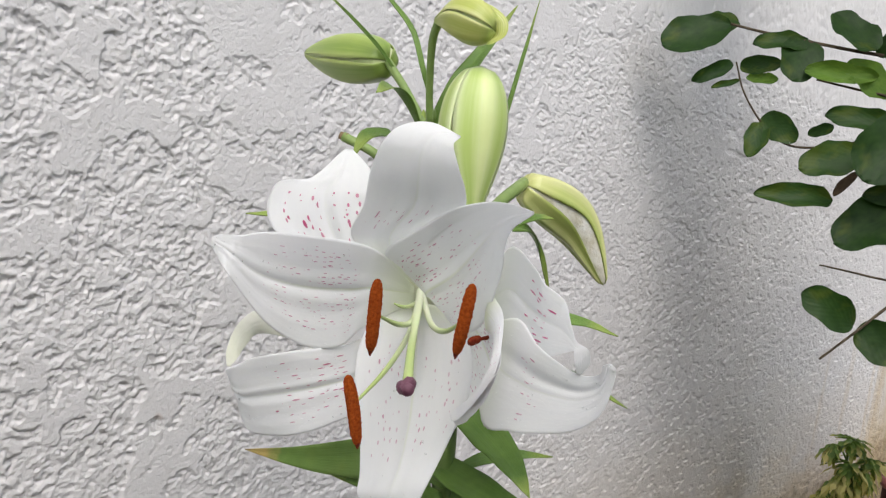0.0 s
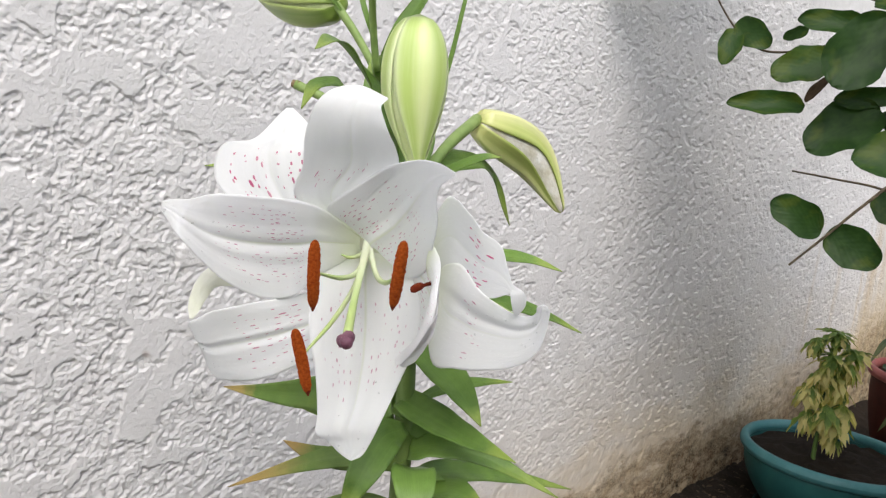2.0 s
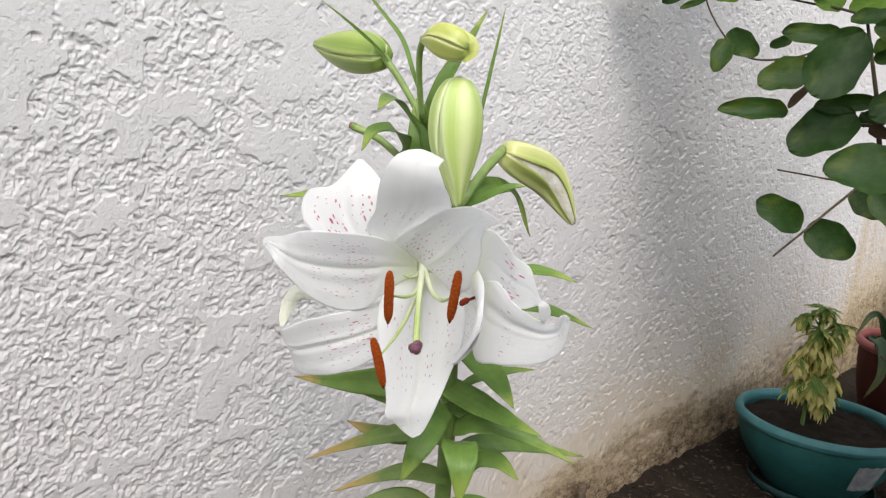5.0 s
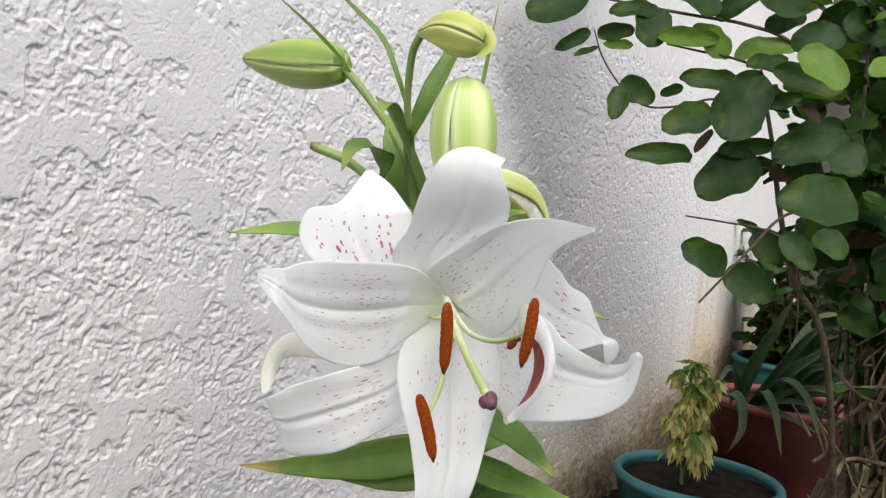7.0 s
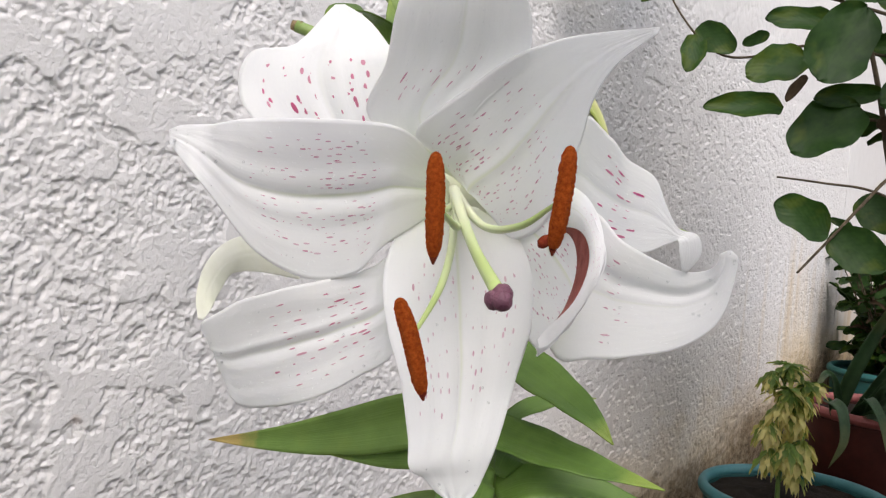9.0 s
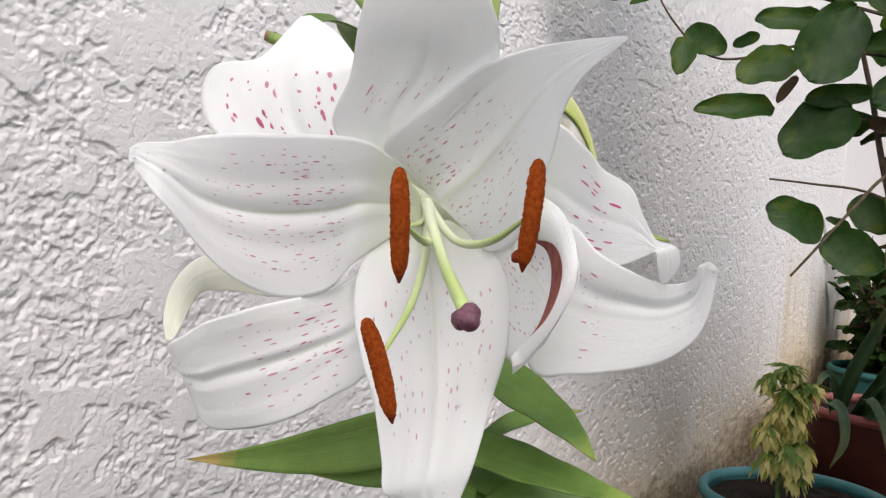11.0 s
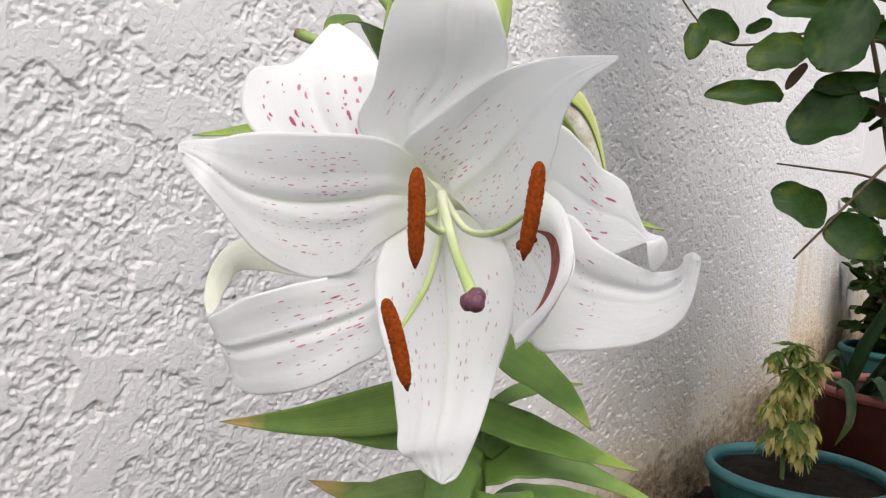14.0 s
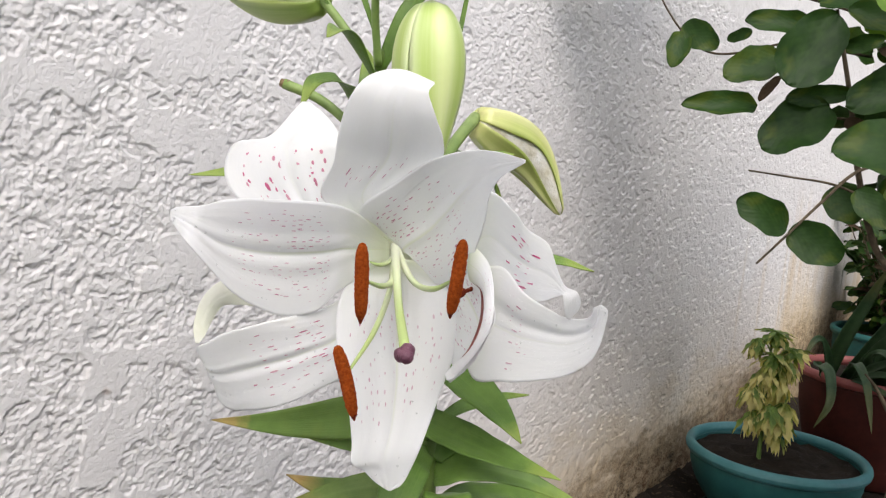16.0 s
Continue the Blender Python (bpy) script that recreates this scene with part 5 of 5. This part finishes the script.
# ---- pots ----
def pot(name, at, rim_r, foot_r, height, body, rim, label, soil_drop=0.022):
    p = tagged(new(name), label, "plant pot", "pots by the wall")
    p.location = at
    h = height
    out = [(foot_r + (rim_r * 0.965 - foot_r) * math.sin(math.pi / 2 * k / 7) ** 1.1, 0.008 + (h - 0.034) * k / 7) for k in range(8)]
    prof = [(0.0, 0.0), (foot_r * 0.9, 0.0)] + out + [(rim_r * 0.955, h - 0.012), (rim_r * 0.935, h - 0.012)] + [(r - 0.004, z + 0.004) for r, z in out[::-1]] + [(0.0, 0.012)]
    under("body", lathe_mesh("body", prof, body, 56), p)
    lip = []
    for k in range(13):
        a = 2 * math.pi * k / 12
        lip.append((rim_r * 0.975 + 0.0085 * math.cos(a), h - 0.010 + 0.0105 * math.sin(a)))
    under("rim", lathe_mesh("rim", lip, rim, 56), p, "rolled rim")
    v, n = [], 22
    for i in range(n):
        for j in range(40):
            r = rim_r * 0.93 * i / (n - 1)
            a = 2 * math.pi * j / 40
            x, y = r * math.cos(a), r * math.sin(a)
            v.append((x, y, h - soil_drop + 0.010 * noise.noise(Vector((x * 30 + at[0] * 9, y * 30, 3))) + 0.005 * noise.noise(Vector((x * 110, y * 110, 7))) + 0.01 * (1 - i / (n - 1))))
    under("soil", mesh_of("soil", v, grid_faces(n, 40, True), M_SOIL), p, "dark crumbly potting soil")
    return p


POT = (1.663, 0.424, 0.0)
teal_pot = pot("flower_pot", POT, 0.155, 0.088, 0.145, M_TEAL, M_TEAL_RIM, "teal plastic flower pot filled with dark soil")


under("saucer", lathe_mesh("saucer", [(0.0, 0.002), (0.108, 0.002), (0.112, 0.006), (0.116, 0.018), (0.119, 0.018), (0.115, 0.004), (0.108, -0.003), (0.0, -0.003)], make_plain("muddy_dark_teal", (0.010, 0.030, 0.030), (0.022, 0.070, 0.068), 30, 0.7, 0.2, 0.3), 56), teal_pot, "shallow dark teal saucer")


def patch_mesh(r, a0, a1, z0, z1, material):
    v = []
    for i in range(9):
        a = a0 + (a1 - a0) * i / 8
        for j in range(4):
            z = z0 + (z1 - z0) * j / 3 + 0.0012 * math.sin(i * 2.3 + j)
            rr = r[0] + (r[1] - r[0]) * j / 3
            v.append((rr * math.cos(a), rr * math.sin(a), z))
    return mesh_of("label_patch", v, grid_faces(9, 4), material)


under("label_patch", patch_mesh((0.1315, 0.1565), -2.36, -1.98, 0.055, 0.110, M_LABEL), teal_pot, "torn whitish paper label")
RED = (2.11, 0.355, 0.0)
red_pot = pot("flower_pot", RED, 0.150, 0.105, 0.235, M_RED, M_PINK, "terracotta-red plastic pot with a pale pink rim")
back_pot = pot("flower_pot", (2.78, 0.42, 0.0), 0.160, 0.12, 0.23, M_TEAL, M_TEAL, "teal plastic pot further along the wall")
pot("flower_pot", (2.72, 0.02, 0.0), 0.150, 0.11, 0.22, M_TEAL, M_TEAL, "teal plastic pot under the bush")


# ---- yellow-leaved plant in the teal pot ----
yellow = tagged(new("potted_plant"), "small potted plant with drooping yellow-green leaflets", "plant")
YELLOW_AT = np.array((1.618, 0.443, 0.128))
yellow.location = tuple(YELLOW_AT)
stalk = [(0, 0, -0.01), (0.006, 0.004, 0.08), (0.012, 0.008, 0.15), (0.022, 0.010, 0.225)]
under("stem", tube_mesh("stem", stalk, [0.0042, 0.0034, 0.0024], M_STEM, 20, 8), yellow)


def leaflet_mesh(material, seed):
    """A drooping lobed leaflet one unit long."""
    r = random.Random(seed)
    nu, nv = 12, 7
    v, uv = [], []
    for i in range(nu):
        u = i / (nu - 1)
        w = 0.115 * math.sin(math.pi * min(1, u * 0.95 + 0.05)) ** 0.8 * (1 + 0.42 * math.sin(u * 17 + seed)) + 0.01
        for j in range(nv):
            c = 2 * j / (nv - 1) - 1
            v.append((u, c * w, -0.22 * u * u + 0.25 * abs(c) * w + 0.02 * (r.random() - 0.5)))
            uv.append((u, j / (nv - 1)))
    return mesh_of("leaf", v, grid_faces(nu, nv), material, uv)


YELLOW_LEAVES = [leaflet_mesh(M_YELLOW, s) for s in (1, 2, 3)]
LIME_LEAVES = [leaflet_mesh(M_LIME, s) for s in (4, 5)]
yr = random.Random(8)
# tufts of leaflets: offset to the side, to the front, height, number, size, share of yellow
for side, front, oz, count, size, share in ((0.000, 0.00, 0.232, 20, 0.046, 0.10), (-0.050, 0.01, 0.222, 13, 0.040, 0.60), (0.038, 0.01, 0.205, 18, 0.048, 0.35),
                                            (-0.012, 0.02, 0.196, 18, 0.050, 0.45), (0.050, -0.01, 0.176, 15, 0.046, 0.80), (0.004, 0.02, 0.165, 20, 0.054, 0.90),
                                            (-0.045, 0.01, 0.142, 18, 0.052, 0.90), (0.030, 0.00, 0.138, 18, 0.052, 0.95), (-0.010, -0.02, 0.125, 16, 0.050, 0.90),
                                            (-0.038, 0.01, 0.094, 18, 0.052, 1.00), (0.014, 0.02, 0.088, 20, 0.054, 1.00), (0.020, 0.02, 0.190, 16, 0.048, 0.60), (-0.030, 0.02, 0.172, 16, 0.048, 0.75), (0.030, 0.02, 0.110, 18, 0.052, 0.95), (-0.015, 0.03, 0.110, 18, 0.052, 0.90), (0.040, 0.00, 0.076, 14, 0.046, 1.00), (0.016, 0.02, 0.060, 14, 0.044, 1.00)):
    side *= 0.82
    ox, oy = side * 0.75 - front * 0.66, -side * 0.66 - front * 0.75
    under("twig", tube_mesh("twig", [(0.006, 0.004, oz - 0.03), (ox * 0.6, oy * 0.6, oz - 0.004), (ox, oy, oz)], [0.0018, 0.0012], M_PEDICEL, 8, 6), yellow)
    for k in range(int(count * 1.7)):
        a = 2 * math.pi * (k + yr.random() * 0.6) / (count * 0.85)
        droop = yr.uniform(-1.35, -0.55) if share > 0.5 else yr.uniform(-0.9, 0.2)
        ob = under("leaf", yr.choice(YELLOW_LEAVES if yr.random() < share * 0.82 else LIME_LEAVES), yellow)
        s = size * yr.uniform(0.60, 1.05)
        ob.matrix_local = Matrix.Translation((ox, oy, oz)) @ Euler((yr.uniform(-.5, .5), -droop, a), "XYZ").to_matrix().to_4x4() @ Matrix.Diagonal((s, s, s, 1))
under("leaf", leaflet_mesh(M_LIME, 9), yellow).matrix_local = Matrix.Translation((-0.085, 0.020, 0.004)) @ Matrix.Diagonal((0.022, 0.03, 0.02, 1))

# ---- strap-leaved plant in the red pot ----
strap = tagged(new("potted_plant"), "strap-leaved plant with long arching dark green leaves in the red pot", "plant")
STRAP_AT = np.array((2.08, 0.36, 0.205))
strap.location = tuple(STRAP_AT)


def strap_leaf(points, width, face=(-0.8, -0.3, 0.5)):
    me = blade_mesh("leaf", [tuple(np.array(p) - STRAP_AT) for p in points], width, M_STRAP, 0.35, 26, 7, (0.8, 1, 1, 0.9, 0.75, 0.5, 0.03), None, face)
    return give_thickness(under("leaf", me, strap), 0.001)


strap_leaf([(2.040, 0.435, 0.205), (2.000, 0.403, 0.306), (1.970, 0.364, 0.397), (1.940, 0.327, 0.480)], 0.029)
strap_leaf([(2.050, 0.398, 0.196), (1.980, 0.324, 0.311), (1.900, 0.260, 0.374), (1.820, 0.227, 0.417)], 0.029)
strap_leaf([(2.030, 0.415, 0.191), (1.960, 0.436, 0.250), (1.900, 0.402, 0.252), (1.870, 0.388, 0.200), (1.860, 0.408, 0.147)], 0.024)
strap_leaf([(2.040, 0.400, 0.200), (1.960, 0.342, 0.250), (1.900, 0.281, 0.271), (1.850, 0.227, 0.271)], 0.019)
strap_leaf([(2.040, 0.392, 0.200), (1.960, 0.332, 0.268), (1.900, 0.273, 0.302), (1.850, 0.222, 0.311)], 0.021)
strap_leaf([(2.040, 0.400, 0.210), (1.960, 0.360, 0.236), (1.880, 0.300, 0.240), (1.800, 0.228, 0.235)], 0.018)
strap_leaf([(2.050, 0.410, 0.195), (2.000, 0.354, 0.296), (1.950, 0.291, 0.399), (1.900, 0.243, 0.447)], 0.024)
strap_leaf([(2.09, 0.35, 0.20), (2.06, 0.28, 0.34), (2.02, 0.20, 0.44), (2.00, 0.12, 0.50)], 0.024)
strap_leaf([(2.08, 0.34, 0.20), (2.03, 0.26, 0.30), (1.98, 0.16, 0.36), (1.95, 0.07, 0.39)], 0.026)
strap_leaf([(2.08, 0.35, 0.20), (2.02, 0.30, 0.26), (1.96, 0.23, 0.29), (1.90, 0.14, 0.28)], 0.022)
strap_leaf([(2.09, 0.37, 0.20), (2.04, 0.34, 0.30), (2.00, 0.29, 0.38), (1.97, 0.22, 0.42)], 0.021)
strap_leaf([(2.05, 0.40, 0.20), (1.96, 0.37, 0.27), (1.88, 0.33, 0.25), (1.83, 0.30, 0.17)], 0.022)
strap_leaf([(2.05, 0.38, 0.20), (1.95, 0.33, 0.30), (1.86, 0.27, 0.29), (1.80, 0.22, 0.20)], 0.021)
strap_leaf([(2.06, 0.37, 0.20), (1.97, 0.28, 0.33), (1.88, 0.19, 0.34), (1.82, 0.13, 0.27)], 0.022)
strap_leaf([(2.04, 0.42, 0.20), (1.97, 0.43, 0.29), (1.92, 0.44, 0.31), (1.87, 0.45, 0.27)], 0.018)
strap_leaf([(2.07, 0.36, 0.20), (1.98, 0.25, 0.24), (1.90, 0.17, 0.22), (1.85, 0.12, 0.15)], 0.020)
strap_leaf([(2.10, 0.36, 0.20), (2.16, 0.34, 0.34), (2.20, 0.30, 0.42), (2.22, 0.24, 0.44)], 0.022)

for k in range(6):
    a = 3.8 + 1.2 * (k + 0.5) / 6 + 0.2 * math.sin(k * 5.3)
    reach, rise = 0.22 + 0.07 * math.sin(k * 2.7) ** 2, 0.10 + 0.14 * math.sin(k * 1.9) ** 2
    ca, sa = math.cos(a), math.sin(a) * 0.8
    strap_leaf([(2.07 + 0.03 * ca, 0.36 + 0.03 * sa, 0.20), (2.07 + reach * 0.4 * ca, 0.36 + reach * 0.4 * sa, 0.20 + rise * 0.6), (2.07 + reach * 0.8 * ca, 0.36 + reach * 0.8 * sa, 0.20 + rise),
                (2.07 + reach * 1.2 * ca, 0.36 + reach * 1.2 * sa, 0.20 + rise * 1.05)], 0.020 + 0.006 * math.sin(k * 3.1) ** 2)

# ---- bare twiggy plant in the far teal pot ----
bare = tagged(new("potted_plant"), "half-bare twiggy plant in a far teal pot", "plant")
bare.location = (2.78, 0.42, 0.20)
br = random.Random(3)
for k in range(52):
    a, s = br.uniform(0, 6.28), br.uniform(0.12, 0.42)
    d = np.array((math.cos(a) * br.uniform(.2, .7), math.sin(a) * br.uniform(.2, .6), 1.0)) * s
    under("twig", tube_mesh("twig", [(0, 0, 0), tuple(d * 0.5 + br.uniform(-.02, .02)), tuple(d)], [0.003, 0.0012], M_TWIG, 8, 6), bare)
    for q in range(7):
        ob = under("leaf", br.choice(LEAF_MESHES["dark"] + LEAF_MESHES["dry"][:1]), bare)
        sc = br.uniform(0.035, 0.07)
        ob.matrix_local = Matrix.Translation(tuple(d * br.uniform(.4, 1))) @ Euler((br.uniform(-1, 1), br.uniform(-.6, .6), br.uniform(0, 6))).to_matrix().to_4x4() @ Matrix.Diagonal((sc, sc * .5, sc, 1))

# ---- dark shrub in the corner beyond the pots ----
shrub = tagged(new("shrub"), "dark leafy shrub in the shade beyond the pots", "bush")
shrub.location = (2.98, 0.38, 0.0)
sr = random.Random(31)
for k in range(24):
    a, s = sr.uniform(0, 6.28), sr.uniform(0.3, 0.62)
    d = np.array((math.cos(a) * 0.45, math.sin(a) * 0.4, 1.0)) * s
    under("branch", tube_mesh("branch", [(0.05 * math.cos(a), 0.05 * math.sin(a), 0), tuple(np.minimum(d * 0.5 + sr.uniform(-.03, .03), (9, 0.2, 9))), tuple(np.minimum(d, (9, 0.2, 9)))], [0.007, 0.002], M_TWIG, 10, 6), shrub)
    for q in range(15):
        ob = under("leaf", sr.choice(LEAF_MESHES["dark"]), shrub)
        sc = sr.uniform(0.05, 0.09)
        at = d * sr.uniform(.2, 1.05) + np.array([sr.uniform(-.07, .07) for _ in range(3)])
        ob.matrix_local = Matrix.Translation((at[0], min(at[1], 0.17), max(at[2], 0.03))) @ Euler((sr.uniform(-1, 1), sr.uniform(-.8, .8), sr.uniform(0, 6.28))).to_matrix().to_4x4() @ Matrix.Diagonal((sc, sc * .6, sc, 1))

# ---- things on the ground ----
log = tagged(new("log"), "weathered grey piece of dry split wood lying by the bush", "wood")
log.location = (1.52, 0.20, 0.0)
lr = random.Random(5)
for p0, p1, r in (((-0.03, 0.04, -0.02), (0.03, -0.02, 0.26), 0.009), ((0.02, 0.05, -0.02), (0.01, 0.00, 0.22), 0.011), ((-0.06, 0.02, -0.02), (0.02, -0.05, 0.17), 0.008),
                  ((0.05, 0.03, -0.02), (0.03, -0.05, 0.24), 0.007), ((-0.01, 0.06, -0.02), (0.00, -0.04, 0.15), 0.013)):
    v, f, uv = tube([p0, tuple((a + b) / 2 + lr.uniform(-0.012, 0.012) for a, b in zip(p0, p1)), p1], [r, r * 0.9, r * 0.45], 22, 11)
    v = [np.array(q) + np.array([lr.uniform(-1, 1) * r * 0.14 for _ in range(3)]) for q in v]
    under("split_piece", mesh_of("split_piece", v, f, M_WOOD, uv), log)
bag = tagged(new("plastic_bag"), "crumpled cloudy plastic bag holding yellow-green cuttings", "bag")
bag.location = (1.37, 0.133, 0.0)
bm = bmesh.new()
bmesh.ops.create_icosphere(bm, subdivisions=4, radius=1)
for q in bm.verts:
    k = 1 + 0.16 * noise.noise(q.co * 2.2) + 0.07 * noise.noise(q.co * 6)
    q.co = Vector((q.co.x * 0.036 * k, q.co.y * 0.034 * k, q.co.z * 0.130 * k + 0.126))
me = bpy.data.meshes.new("bag_body")
bm.to_mesh(me)
bm.free()
me.materials.append(M_GLAZE)
me.polygons.foreach_set("use_smooth", [True] * len(me.polygons))
under("bag_body", me, bag)
under("knot", tube_mesh("knot", [(0, 0, 0.240), (0.004, 0, 0.270), (-0.01, 0.005, 0.300)], [0.012, 0.006, 0.014], M_GLAZE, 10, 9), bag)

iron = tagged(new("iron_pipe"), "rusty ribbed iron stub sticking out of the soil at the wall", "pipe")
iron.location = (1.101, 0.596, 0.044)
prof = [(0.0, -0.05), (0.0075, -0.05)] + [(0.0075 + (0.0016 if k % 2 else -0.0006), 0.004 * k) for k in range(13)] + [(0.005, 0.049), (0.004, 0.02), (0.0, 0.02)]
under("ribbed_tube", lathe_mesh("ribbed_tube", prof, M_IRON, 20), iron)

litter = tagged(new("litter"), "dry leaf bits, stalks and pale crumbs scattered on the soil", "litter", kind="stuff")
tr = random.Random(12)
LV, LF = [], []
for k in range(2300):
    x, y = (tr.uniform(1.0, 1.9), tr.uniform(0.36, 0.61)) if k % 2 else (tr.uniform(0.9, 2.3), tr.uniform(-0.05, 0.60))
    z = float(soil_height(np.array([x]), np.array([y]))[0]) + 0.002
    a, s = tr.uniform(0, 6.28), tr.choice((0.003, 0.004, 0.004, 0.005, 0.006, 0.008, 0.011, 0.016))
    wd = s * tr.uniform(0.12, 0.6) if s < 0.03 else 0.0022
    ca, sa = math.cos(a), math.sin(a)
    n0 = len(LV)
    for u, w, hz in ((-1, 0, 0), (-0.3, 1, 0.12), (-0.3, -1, 0.10), (0.4, 0.8, 0.2), (0.4, -0.9, 0.16), (1, 0, 0.1), (0, 0, -0.02)):
        LV.append((x + s * 0.5 * u * ca - wd * 0.5 * w * sa, y + s * 0.5 * u * sa + wd * 0.5 * w * ca, z + s * hz * tr.uniform(0.4, 1.3)))
    LF += [(n0, n0 + 2, n0 + 6), (n0, n0 + 6, n0 + 1), (n0 + 2, n0 + 4, n0 + 6), (n0 + 6, n0 + 3, n0 + 1), (n0 + 4, n0 + 5, n0 + 6), (n0 + 6, n0 + 5, n0 + 3)]
under("crumbs", mesh_of("crumbs", LV, LF, M_LITTER, None, False), litter)
tagged(litter, kind="stuff")
for k in range(14):
    x, y = tr.uniform(1.2, 2.0), tr.uniform(0.30, 0.56)
    z = float(soil_height(np.array([x]), np.array([y]))[0])
    a, s = tr.uniform(0, 6.28), tr.uniform(0.05, 0.13)
    root = tagged(new("dry_stalk", tube_mesh("dry_stalk", [(0, 0, 0.001), (s * .4 * math.cos(a), s * .4 * math.sin(a), 0.008), (s * math.cos(a + .4), s * math.sin(a + .4), 0.002)], [0.0016, 0.0018, 0.0008], M_LITTER, 12, 6)), "thin dry stalk lying on the soil", "stalk", "dry stalks")
    root.location = (x, y, z + 0.001)
